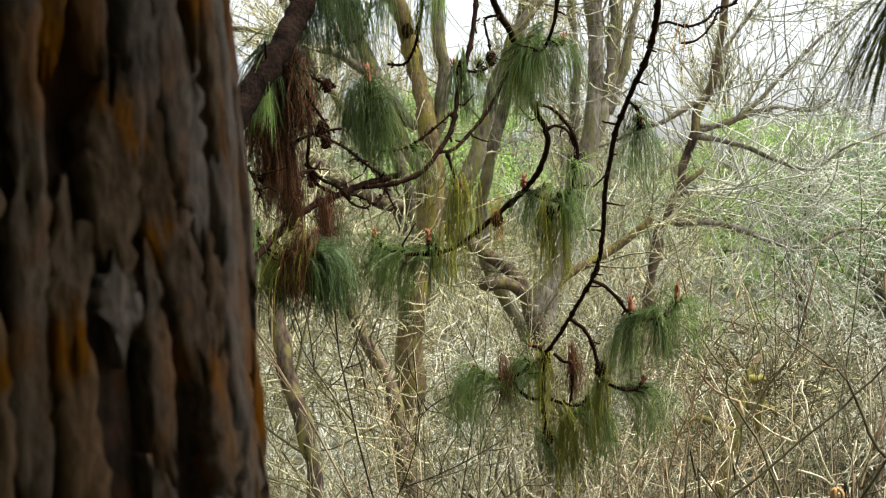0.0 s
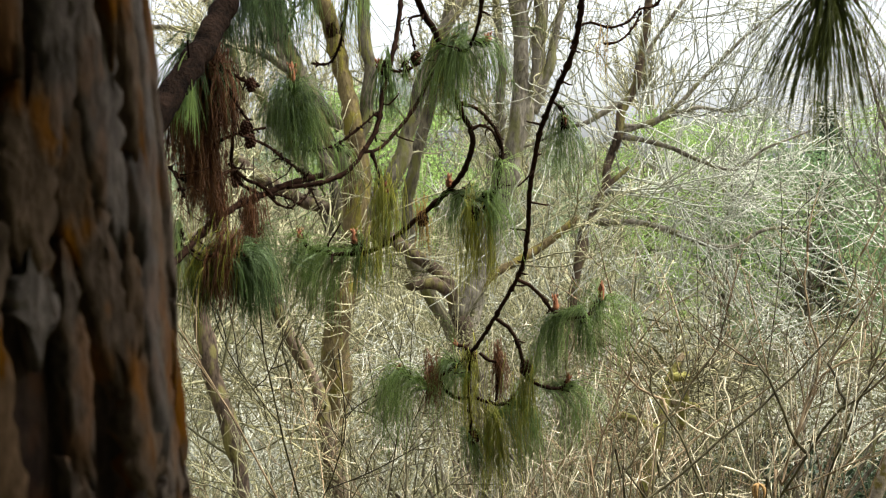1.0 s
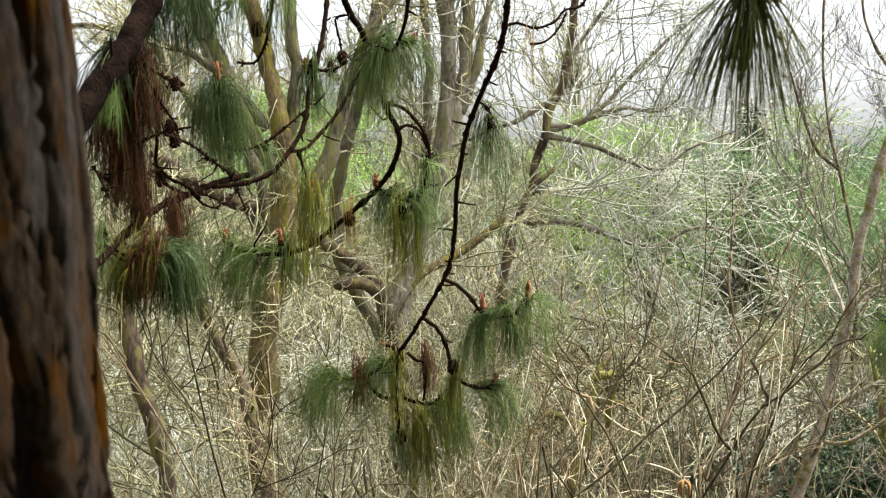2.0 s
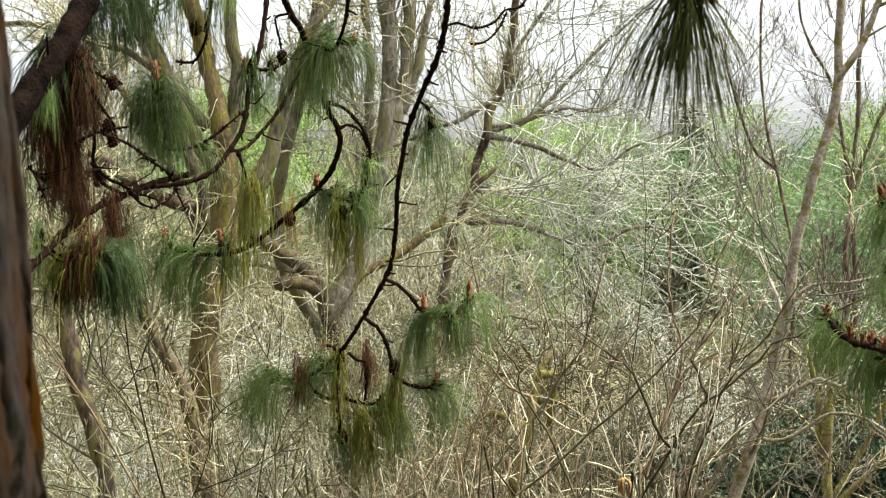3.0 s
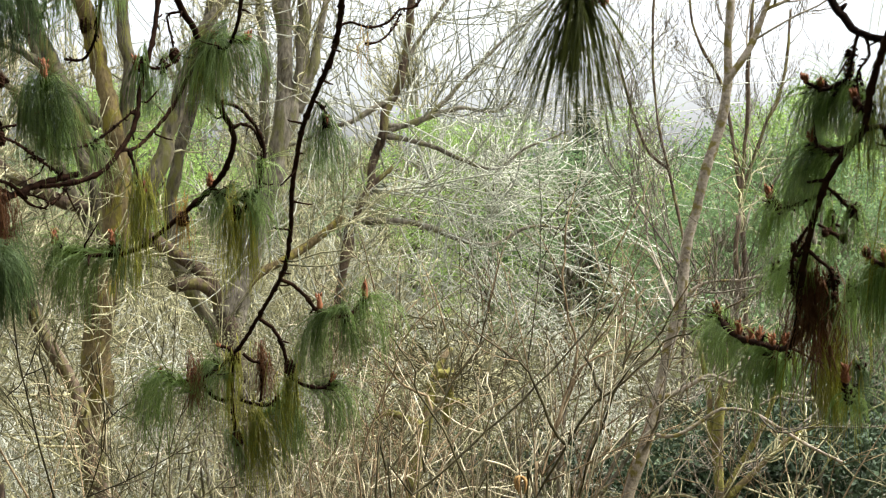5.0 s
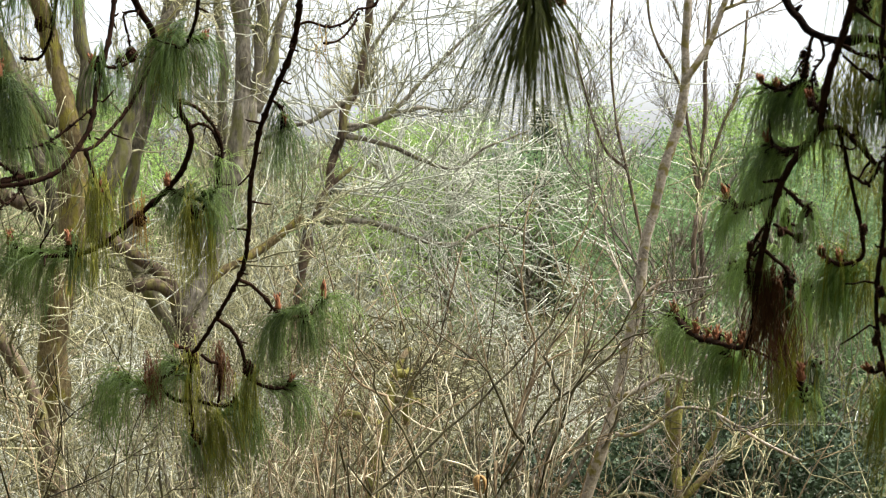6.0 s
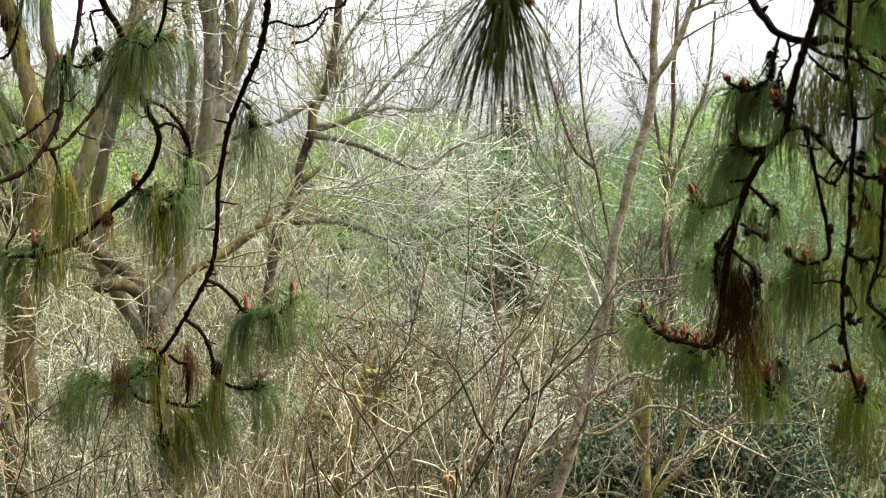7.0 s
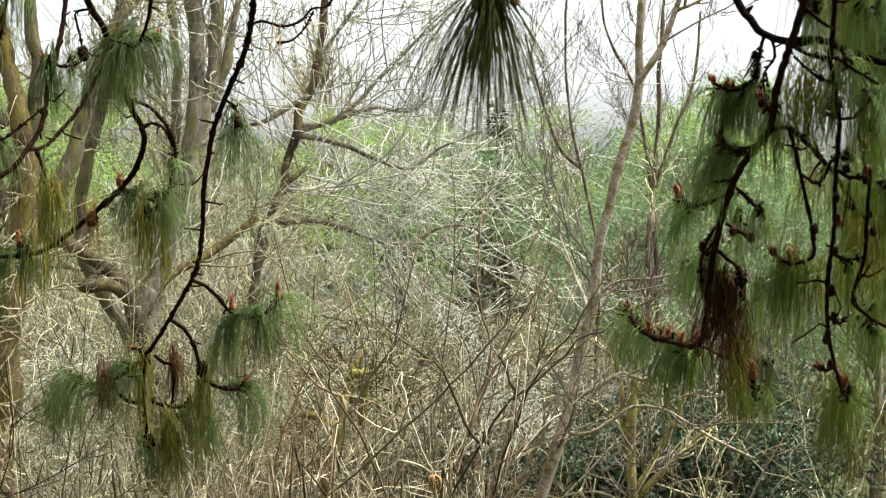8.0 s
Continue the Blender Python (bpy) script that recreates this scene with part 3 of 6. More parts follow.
def cane(ob, twig, r0, r1, *pts):
    """One long cane of a shrub, slightly crooked, with forking side twigs towards its end as a part of their own."""
    rng = np.random.default_rng(int(abs(pts[-1][0] * 977 + pts[-1][2] * 1409) * 10) % 99991)
    line = smooth_path(pts, 0.06)
    line[1:-1] += rng.normal(0, 0.004, (len(line) - 2, 3))
    g = Geo()
    rad = np.linspace(r0 * 1.1, r1, len(line)) * (1 + rng.normal(0, 0.05, len(line))) * (0.6 if twig == "pale" else 0.85)
    g.tube(line, rad, 6)
    own = part("cane", g, twig_mats[twig], ob)
    t = Geo()
    for k in range(max(4, int(len(line) * 0.2))):
        i = min(len(line) - 2, int(rng.uniform(0.35, 1.0) * (len(line) - 2)))
        along = unit(line[i + 1] - line[i])
        side = unit(np.cross(along, rng.normal(size=3)) + np.array([0, 0, 0.25]))
        sprig(t, rng, line[i], along * 0.8 + side * 0.6, rng.uniform(0.18, 0.5), max(0.0018, rad[i] * 0.6), 2, 0.25, 0.0012)
    sprig(t, rng, line[-1], line[-1] - line[-2], 0.3, r1, 2, 0.15, 0.0012)
    part("spray", t, twig_mats["brown" if twig != "pale" else "pale"], own)["kind"] = "stuff"


olive_shrub = thing("bare_shrub", "near bare shrub with dark olive forking canes", "shrub", group="bare shrubs of the hollow")
cane(olive_shrub, "olive", 0.0104, 0.0036, (1.55, 5.0, ground_height(1.55, 5.0) - 0.05), (1.3, 4.56, 0.45), (1.33, 4.52, 0.52), (1.41, 4.47, 0.71), (1.5, 4.42, 0.85), (1.58, 4.36, 0.93), (1.69, 4.3, 1.06), (1.75, 4.25, 1.1), (1.8, 4.2, 1.15))
cane(olive_shrub, "olive", 0.0064, 0.0028, (1.41, 4.47, 0.71), (1.36, 4.47, 0.78), (1.31, 4.47, 0.91), (1.25, 4.47, 0.99), (1.19, 4.47, 1.03))
cane(olive_shrub, "olive", 0.0095, 0.0034, (1.55, 5.0, ground_height(1.55, 5.0) - 0.05), (0.83, 4.48, 0.51), (0.9, 4.5, 0.55), (1.04, 4.49, 0.67), (1.14, 4.49, 0.76), (1.25, 4.49, 0.85), (1.32, 4.5, 0.91), (1.42, 4.5, 1), (1.51, 4.51, 1.1), (1.55, 4.53, 1.2), (1.59, 4.55, 1.27), (1.61, 4.57, 1.34))
cane(olive_shrub, "olive", 0.0097, 0.0032, (1.55, 5.0, ground_height(1.55, 5.0) - 0.05), (1.47, 4.66, 0.34), (1.5, 4.61, 0.49), (1.54, 4.56, 0.67), (1.59, 4.5, 0.87), (1.66, 4.44, 1), (1.71, 4.38, 1.09), (1.73, 4.33, 1.17))
cane(olive_shrub, "brown", 0.0112, 0.0042, (1.55, 5.0, ground_height(1.55, 5.0) - 0.05), (1.43, 4.88, 0.37), (1.46, 4.9, 0.51), (1.5, 4.91, 0.65), (1.57, 4.91, 0.82), (1.6, 4.93, 0.96), (1.56, 4.96, 1.14), (1.56, 4.98, 1.25), (1.57, 5, 1.33))
cane(olive_shrub, "olive", 0.0064, 0.0029, (1.53, 4.47, 0.85), (1.53, 4.49, 0.91), (1.5, 4.53, 0.99), (1.53, 4.55, 1.03), (1.57, 4.57, 1.09))
cane(olive_shrub, "brown", 0.0068, 0.0031, (1.47, 4.79, 0.67), (1.5, 4.8, 0.75), (1.53, 4.82, 0.83), (1.59, 4.83, 0.91), (1.7, 4.82, 0.98), (1.73, 4.84, 1.07))
cane(olive_shrub, "olive", 0.0060, 0.0030, (1.6, 4.55, 0.86), (1.65, 4.57, 0.92), (1.66, 4.59, 0.99), (1.7, 4.61, 1.07), (1.72, 4.64, 1.14))
left_shrub = thing("bare_shrub", "near bare shrub with crossing olive-brown canes", "shrub", group="bare shrubs of the hollow")
cane(left_shrub, "olive", 0.0098, 0.0032, (0.95, 5.2, ground_height(0.95, 5.2) - 0.05), (1.16, 4.55, 0.43), (1.11, 4.55, 0.52), (1.06, 4.56, 0.65), (1.02, 4.57, 0.75), (0.96, 4.58, 0.83), (0.92, 4.58, 0.92), (0.91, 4.58, 0.98), (0.87, 4.58, 1.03), (0.83, 4.58, 1.09), (0.8, 4.58, 1.17))
cane(left_shrub, "olive", 0.0079, 0.0032, (0.95, 5.2, ground_height(0.95, 5.2) - 0.05), (0.8, 4.65, 0.53), (0.85, 4.67, 0.59), (0.91, 4.68, 0.68), (0.97, 4.69, 0.75), (1.01, 4.71, 0.79), (1.09, 4.72, 0.89), (1.16, 4.73, 0.99), (1.2, 4.75, 1.07), (1.22, 4.77, 1.14))
cane(left_shrub, "olive", 0.0077, 0.0033, (0.95, 5.2, ground_height(0.95, 5.2) - 0.05), (0.98, 4.81, 0.48), (1, 4.83, 0.55), (1.04, 4.85, 0.74), (1.09, 4.86, 0.82), (1.11, 4.88, 0.92), (1.1, 4.91, 1.05))
cane(left_shrub, "brown", 0.0067, 0.0030, (1.03, 4.81, 0.77), (1.02, 4.84, 0.82), (0.95, 4.89, 0.85), (0.9, 4.93, 0.92), (0.84, 4.98, 0.99))
cane(left_shrub, "brown", 0.0078, 0.0031, (0.95, 5.2, ground_height(0.95, 5.2) - 0.05), (0.94, 4.92, 0.4), (1, 4.93, 0.52), (1.11, 4.93, 0.63), (1.25, 4.93, 0.75), (1.37, 4.92, 0.82))
cane(left_shrub, "brown", 0.0072, 0.0029, (0.95, 5.2, ground_height(0.95, 5.2) - 0.05), (0.79, 4.86, 0.42), (0.77, 4.85, 0.55), (0.81, 4.82, 0.7), (0.85, 4.8, 0.84), (0.89, 4.77, 0.94), (0.91, 4.75, 1.03))
cane(left_shrub, "brown", 0.0072, 0.0029, (0.95, 5.2, ground_height(0.95, 5.2) - 0.05), (0.62, 4.9, 0.4), (0.64, 4.88, 0.53), (0.7, 4.85, 0.65), (0.72, 4.83, 0.79), (0.68, 4.83, 0.91), (0.69, 4.81, 0.99))
pale_shrub = thing("bare_shrub", "near bare shrub with pale tan crooked canes", "shrub", group="bare shrubs of the hollow")
cane(pale_shrub, "pale", 0.0094, 0.0051, (1.35, 5.5, ground_height(1.35, 5.5) - 0.05), (1.37, 4.79, 0.36), (1.38, 4.81, 0.45), (1.39, 4.83, 0.5), (1.34, 4.87, 0.57), (1.3, 4.9, 0.68), (1.27, 4.93, 0.81), (1.27, 4.96, 0.89))
cane(pale_shrub, "pale", 0.0084, 0.0038, (1.35, 5.5, ground_height(1.35, 5.5) - 0.05), (1.38, 4.8, 0.5), (1.43, 4.83, 0.6), (1.47, 4.85, 0.66), (1.49, 4.89, 0.74))
cane(pale_shrub, "pale", 0.0082, 0.0041, (1.35, 5.5, ground_height(1.35, 5.5) - 0.05), (1.13, 5.08, 0.49), (1.2, 5.04, 0.51), (1.26, 5, 0.55), (1.28, 4.98, 0.62), (1.26, 4.97, 0.65), (1.23, 4.96, 0.67))
cane(pale_shrub, "pale", 0.0065, 0.0035, (1.27, 5.04, 0.55), (1.36, 5.05, 0.52), (1.45, 5.06, 0.49), (1.51, 5.08, 0.53))
cane(pale_shrub, "pale", 0.0071, 0.0035, (1.35, 5.5, ground_height(1.35, 5.5) - 0.05), (1.56, 4.95, 0.31), (1.57, 4.99, 0.45), (1.59, 5.02, 0.53), (1.59, 5.06, 0.62))
cane(pale_shrub, "pale", 0.0072, 0.0035, (1.35, 5.5, ground_height(1.35, 5.5) - 0.05), (1.64, 5.03, 0.39), (1.74, 5.05, 0.52), (1.84, 5.06, 0.63), (1.93, 5.07, 0.69))
cane(pale_shrub, "pale", 0.0072, 0.0035, (1.35, 5.5, ground_height(1.35, 5.5) - 0.05), (1.14, 5.17, 0.35), (1.21, 5.19, 0.4), (1.32, 5.19, 0.41), (1.41, 5.2, 0.37))
cane(pale_shrub, "pale", 0.0067, 0.0033, (1.35, 5.5, ground_height(1.35, 5.5) - 0.05), (0.84, 5.25, 0.28), (0.89, 5.27, 0.41), (0.98, 5.27, 0.46), (1.09, 5.26, 0.42), (1.14, 5.28, 0.44))
cane(pale_shrub, "pale", 0.0064, 0.0032, (1.35, 5.5, ground_height(1.35, 5.5) - 0.05), (0.56, 5.12, 0.33), (0.58, 5.19, 0.42), (0.62, 5.25, 0.54), (0.61, 5.33, 0.61))
cane(pale_shrub, "pale", 0.0064, 0.0032, (1.35, 5.5, ground_height(1.35, 5.5) - 0.05), (0.71, 5.08, 0.33), (0.68, 5.16, 0.49), (0.59, 5.26, 0.54), (0.5, 5.36, 0.57))
cane(pale_shrub, "pale", 0.0064, 0.0032, (1.35, 5.5, ground_height(1.35, 5.5) - 0.05), (0.93, 5.02, 0.33), (0.96, 5.07, 0.47), (1.04, 5.11, 0.59), (1.07, 5.16, 0.69), (1.05, 5.22, 0.77))
plant(forking_shrub("near bare shrub with sweeping olive-brown stems", 3, 3.2, 0.75, 3, "olive", 0.010, 11), [(0.2, 5.2), (1.2, 5.0)], 21)
plant(forking_shrub("near bare shrub with many fine tan-brown twigs", 3, 3.1, 0.75, 3, "brown", 0.009, 81, thin=0.0014), [(0.9, 5.1), (1.6, 5.4)], 82)
plant(forking_shrub("near bare shrub with long pale twigs", 3, 3.1, 0.75, 3, "pale", 0.007, 83, thin=0.0013), [(0.6, 5.3), (0.0, 5.9), (-0.4, 6.4)], 84)
plant(forking_shrub("bare shrub with stout pale-tan stems", 3, 3.4, 0.7, 3, "tan", 0.009, 18), [(0.4, 5.7), (1.2, 6.3)], 27)
plant(forking_shrub("bare shrub with fine reddish-brown twigs", 4, 3.9, 0.45, 3, "red", 0.010, 12, thin=0.0014), [(1.75, 6.9), (2.0, 7.6)], 22)
plant(forking_shrub("bare shrub with fine tan twigs", 3, 3.8, 0.6, 3, "tan", 0.010, 16, thin=0.0017), [(0.2, 7.2), (-0.6, 7.8), (-0.9, 9.4)], 26)
plant(shrub("bare shrub with crooked lichen-pale twigs", 5, 2.2, 1.0, 3, 5, "grey", 0.016, 13, 0.1, 0.42, 1.1, thin=0.0026), scatter(-0.15, 0.34, 9.0, 13.0, 12, 3), 23)
plant(shrub("bare shrub with silvery twisting twigs", 5, 2.6, 1.1, 3, 5, "cool", 0.018, 19, 0.0, 0.35, 1.2, thin=0.0042), scatter(-0.12, 0.36, 12.5, 18.0, 15, 13), 28)
plant(shrub("bare thicket shrub with grey tangled twigs", 6, 2.4, 1.0, 3, 5, "grey", 0.022, 14, 0.0, 0.35, 1.2, thin=0.004), scatter(-0.15, 0.4, 12.0, 19.0, 14, 4) + [(6.4, 9.0)], 24)
plant(shrub("bare thicket shrub with long arching pale shoots", 7, 3.0, 1.3, 3, 5, "cool", 0.022, 15, -0.3, 0.4, 1.1, thin=0.0052), scatter(0.15, 0.42, 12.0, 17.0, 9, 6), 25)
plant(shrub("low pale shrub on the far side of the hollow", 6, 2.0, 0.9, 3, 5, "grey", 0.018, 71, 0.3, 0.3, 0.9, thin=0.006), scatter(-0.14, 0.16, 18.5, 26.0, 24, 72), 73)
plant(shrub("low bare shrub with crossing tan twigs before the evergreens", 5, 2.3, 1.3, 2, 6, "tan", 0.012, 61, -0.1, 0.5, 1.1), [(3.5, 6.4), (4.7, 7.6), (3.9, 8.0), (5.2, 8.6), (6.5, 10.2), (5.3, 7.8), (7.2, 11.2)], 62)


def dead_stalk(x, y, z):
    """A dry stalk with one drooping withered leaf at its top."""
    foot = ground_height(x, y)
    ob = thing("dead_stalk", "dry stalk with a drooping withered orange leaf", "plant", (x, y, foot))
    top = np.array([0.0, 0.0, z - foot])
    g = Geo()
    g.tube(smooth_path([(0.1, 0.03, -0.1), (0.05, 0.0, top[2] * 0.5), top], 0.06), np.linspace(0.006, 0.003, len(smooth_path([(0.1, 0.03, -0.1), (0.05, 0.0, top[2] * 0.5), top], 0.06))), 6)
    part("stalk", g, twig_brown, ob)
    g, rng = Geo(), np.random.default_rng(4)
    for k in range(6):
        a = 2 * math.pi * k / 6 + 0.3 * (k % 2)
        t = np.linspace(0, 1, 7)
        out = rng.uniform(0.008, 0.022) * np.sin(t * 2.4)
        pts = np.stack([top[0] + out * math.cos(a), top[1] + out * math.sin(a), top[2] + 0.008 * np.sin(t * 3.1) - 0.07 * t**1.4 * rng.uniform(0.5, 1.1)], 1)
        g.tube(pts, np.array([0.002, 0.004, 0.005, 0.005, 0.004, 0.003, 0.0005]), 4)
    part("leaf", g, withered, ob, "withered orange leaf, curled downwards")


dead_stalk(1.19, 4.24, 0.66)


# ---- evergreens ----
def conifer(label, height, width, leaf, seed, leaf_size=0.07, whorls=16, per=1500):
    rng = np.random.default_rng(seed)
    ob = thing("conifer", label, "tree", group="evergreens")
    g = Geo()
    g.tube(smooth_path([(0, 0, -0.3), (0.03, 0, height * 0.5), (0, 0, height)], 0.4), np.linspace(0.05 * width + 0.03, 0.01, len(smooth_path([(0, 0, -0.3), (0.03, 0, height * 0.5), (0, 0, height)], 0.4))), 7)
    part("trunk", g, bark_brown, ob)
    tw, lf = Geo(), Geo()
    for k in range(whorls):
        f = (k + rng.uniform(0, 0.6)) / whorls
        reach = width * 0.5 * (1 - f) ** 0.8 + 0.08
        for _ in range(6):
            a = rng.uniform(0, 2 * math.pi)
            r = reach * rng.uniform(0.6, 1.15)
            base = np.array([0, 0, height * (0.06 + 0.92 * f)])
            end = base + np.array([math.cos(a) * r, math.sin(a) * r, -0.25 * r + rng.normal(0, 0.1)])
            pts = smooth_path([base, (base + end) / 2 + np.array([0, 0, 0.08 * r]), end], 0.3)
            tw.tube(pts, np.linspace(0.02, 0.005, len(pts)), 3)
            c = pts[rng.integers(0, len(pts), int(per / whorls / 6))] + rng.normal(0, 0.10 * r + 0.03, (int(per / whorls / 6), 3)) * (1, 1, 0.5)
            lf.leaves(c, leaf_size, rng)
    part("bough", tw, bark_brown, ob)["kind"] = "stuff"
    part("foliage", lf, leaf, ob)["kind"] = "stuff"
    return ob


def broad(name, label, height, width, leaf, seed, leaves, leaf_size, clumps=26, bark=None, low=0.15, category="tree"):
    """A leafy bush or tree: trunk, limbs and clumps of small leaves with gaps between."""
    rng = np.random.default_rng(seed)
    ob = thing(name, label, category, group="evergreens" if leaf in (leaf_deep, leaf_fresh) else "far woods")
    g = Geo()
    g.tube([(0, 0, -0.3), (0.05, 0, height * 0.3), (0, 0.05, height * 0.7)], [0.03 * width, 0.022 * width, 0.008 * width], 7)
    part("trunk", g, bark or bark_grey, ob)
    lm, lf = Geo(), Geo()
    for _ in range(clumps):
        a, f = rng.uniform(0, 2 * math.pi), rng.uniform(low, 1.0)
        r = width * 0.5 * math.sqrt(max(0.05, 1 - (2 * f - 1) ** 2)) * rng.uniform(0.4, 1.0)
        c = np.array([math.cos(a) * r, math.sin(a) * r, height * f])
        root = np.array([0, 0, height * f * 0.6])
        pts = smooth_path([root, (root + c) / 2 + rng.normal(0, 0.06 * width, 3), c], 0.3)
        lm.tube(pts, np.linspace(0.008 * width + 0.004, 0.004, len(pts)), 3)
        for _ in range(4):
            grow(lm, rng, c, rng.normal(size=3), 0.16 * width, 0.004, 0)
        k = int(leaves / clumps)
        lf.leaves(c + rng.normal(0, 0.075 * width, (k, 3)) * (1, 1, 0.6), leaf_size, rng)
    part("limb", lm, bark or bark_grey, ob)["kind"] = "stuff"
    part("foliage", lf, leaf, ob)["kind"] = "stuff"
    return ob


def far_bare(label, height, width, seed, twig):
    rng = np.random.default_rng(seed)
    ob = thing("far_bare_tree", label, "tree", group="far woods")
    g = Geo()
    g.tube(smooth_path([(0, 0, -0.3), (0.1, 0.05, height * 0.4), (-0.05, 0, height)], 0.8), np.linspace(0.16, 0.02, len(smooth_path([(0, 0, -0.3), (0.1, 0.05, height * 0.4), (-0.05, 0, height)], 0.8))), 6)
    part("trunk", g, bark_grey, ob)
    t = Geo()
    for _ in range(16):
        z = height * rng.uniform(0.2, 0.9)
        a = rng.uniform(0, 2 * math.pi)
        grow(t, rng, (0, 0, z), (math.cos(a), math.sin(a), 0.9), width * rng.uniform(0.3, 0.6), 0.05, 2, 0.5, 0.3, 7, 0.8, 0.55, 0.012)
    part("crown", t, twig_mats[twig], ob)["kind"] = "stuff"
    return ob


plant(conifer("small dark fir among bare twigs", 3.4, 1.4, leaf_deep, 31, 0.035, 20, 5200), [(7.9, 24.0)], 41)
plant(broad("conifer_bush", "feathery mid-green conifer on the bank", 3.6, 3.2, leaf_fir, 32, 9000, 0.034, 46, category="bush"), [(9.2, 21), (10.4, 20), (11.6, 21), (8.0, 18.5), (9.4, 17), (12.5, 19), (10.8, 16.5), (7.0, 22), (0.4, 30)], 42)
plant(broad("leafing_bush", "bush in fresh light-green leaf", 3.4, 2.8, leaf_fresh, 33, 6000, 0.032, 36, category="bush"), [(5.9, 23), (6.4, 26), (10.6, 24), (11.6, 25), (13.0, 24), (13.6, 26.5), (5.2, 26), (0.5, 27), (1.4, 29), (-0.4, 26), (9.6, 26)], 43)
plant(broad("leafing_tree", "tree with sparse fresh light-green leaves", 4.6, 3.0, leaf_fresh, 39, 2600, 0.034, 30, low=0.4), [(13.98, 26.0)], 49)
plant(broad("evergreen_bush", "dark glossy evergreen bush in the hollow", 3.3, 2.6, leaf_deep, 34, 14000, 0.034, 40, category="bush"), [(5.1, 9.9), (5.7, 11.2), (4.7, 10.8)], 44)
plant(broad("undergrowth_bush", "dull olive ivy-grown undergrowth behind bare twigs", 3.7, 2.6, leaf_olive, 51, 17000, 0.013, 50, category="bush"), [(1.5, 10.9), (2.4, 10.4), (3.1, 10.0), (0.8, 11.3), (1.9, 9.6)], 52)
plant(broad("evergreen_bush", "low dark evergreen bush behind bare twigs", 3.0, 2.4, leaf_deep, 53, 10000, 0.034, 40, category="bush"), [(3.0, 10.7), (3.9, 10.3), (4.5, 11.0)], 54)
plant(broad("far_tree", "far leafy tree with haze put into its pale leaf colour", 6.6, 6.0, leaf_hazed, 35, 5000, 0.11, 40), scatter(-0.3, 0.75, 62, 115, 36, 7), 45)
plant(far_bare("far bare tree with a fine twiggy crown", 4.6, 4.0, 36, "grey"), scatter(-0.3, 0.75, 38, 80, 22, 8), 46)
# unseen conifers added behind and beside the camera, to block the low sky
plant(conifer("dense unseen conifer added behind the pine to block light", 7.5, 4.6, leaf_fir, 38, 0.10, 18, 9000), [(-5.5, -4.5), (-3.6, -6), (-2.0, -6.5), (0.2, -7), (2.2, -6.5), (4, -5.5), (5.5, -4.0), (6.5, -2), (-6.5, 0.5), (-6, -2), (7.5, 0.0), (-7, 3), (-8, 6)], 48)


# ---- the pine: trunk, limbs, hanging shoots, needles, buds and cones ----
pine = thing("pine_tree", "pine with flaking orange-brown bark and long drooping needles", "tree")
AXIS = [(-0.02, 0.80, -0.3), (-0.18, 0.81, 0.0), (-0.215, 0.815, 0.5), (-0.25, 0.82, 1.2), (-0.285, 0.825, 1.7), (-0.35, 0.83, 2.6), (-0.42, 0.84, 4.5)]


def pine_trunk():
    """The trunk: deep vertical furrows between long plates."""
    rng = np.random.default_rng(3)
    line = smooth_path(AXIS[1:], 0.012)
    sides, verts = 220, []
    for i, c in enumerate(line):
        base = 0.160 - 0.008 * (c[2] - 1.5) + 0.10 * max(0, 0.35 - c[2]) ** 2
        for k in range(sides):
            a = 2 * math.pi * k / sides
            q = Vector((math.cos(a) * 1.1, math.sin(a) * 1.1, c[2] * 1.5))
            ridge = 1 - abs(noise.noise(q * 3.2 + Vector((0, 0, 7)))) * 2.0
            fine = noise.noise(Vector((math.cos(a) * 9, math.sin(a) * 9, c[2] * 11)))
            r = base - 0.004 - 0.014 * max(0.0, ridge - 0.62) / 0.38 + 0.0022 * fine + 0.004 * noise.noise(q * 1.5)
            verts.append((c[0] + r * math.cos(a), c[1] + r * math.sin(a), c[2]))
    n = len(line)
    faces = [(j * sides + i, j * sides + (i + 1) % sides, (j + 1) * sides + (i + 1) % sides, (j + 1) * sides + i) for j in range(n - 1) for i in range(sides)]
    g = Geo()
    g.add(verts, faces)
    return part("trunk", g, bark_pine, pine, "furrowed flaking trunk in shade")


trunk = pine_trunk()


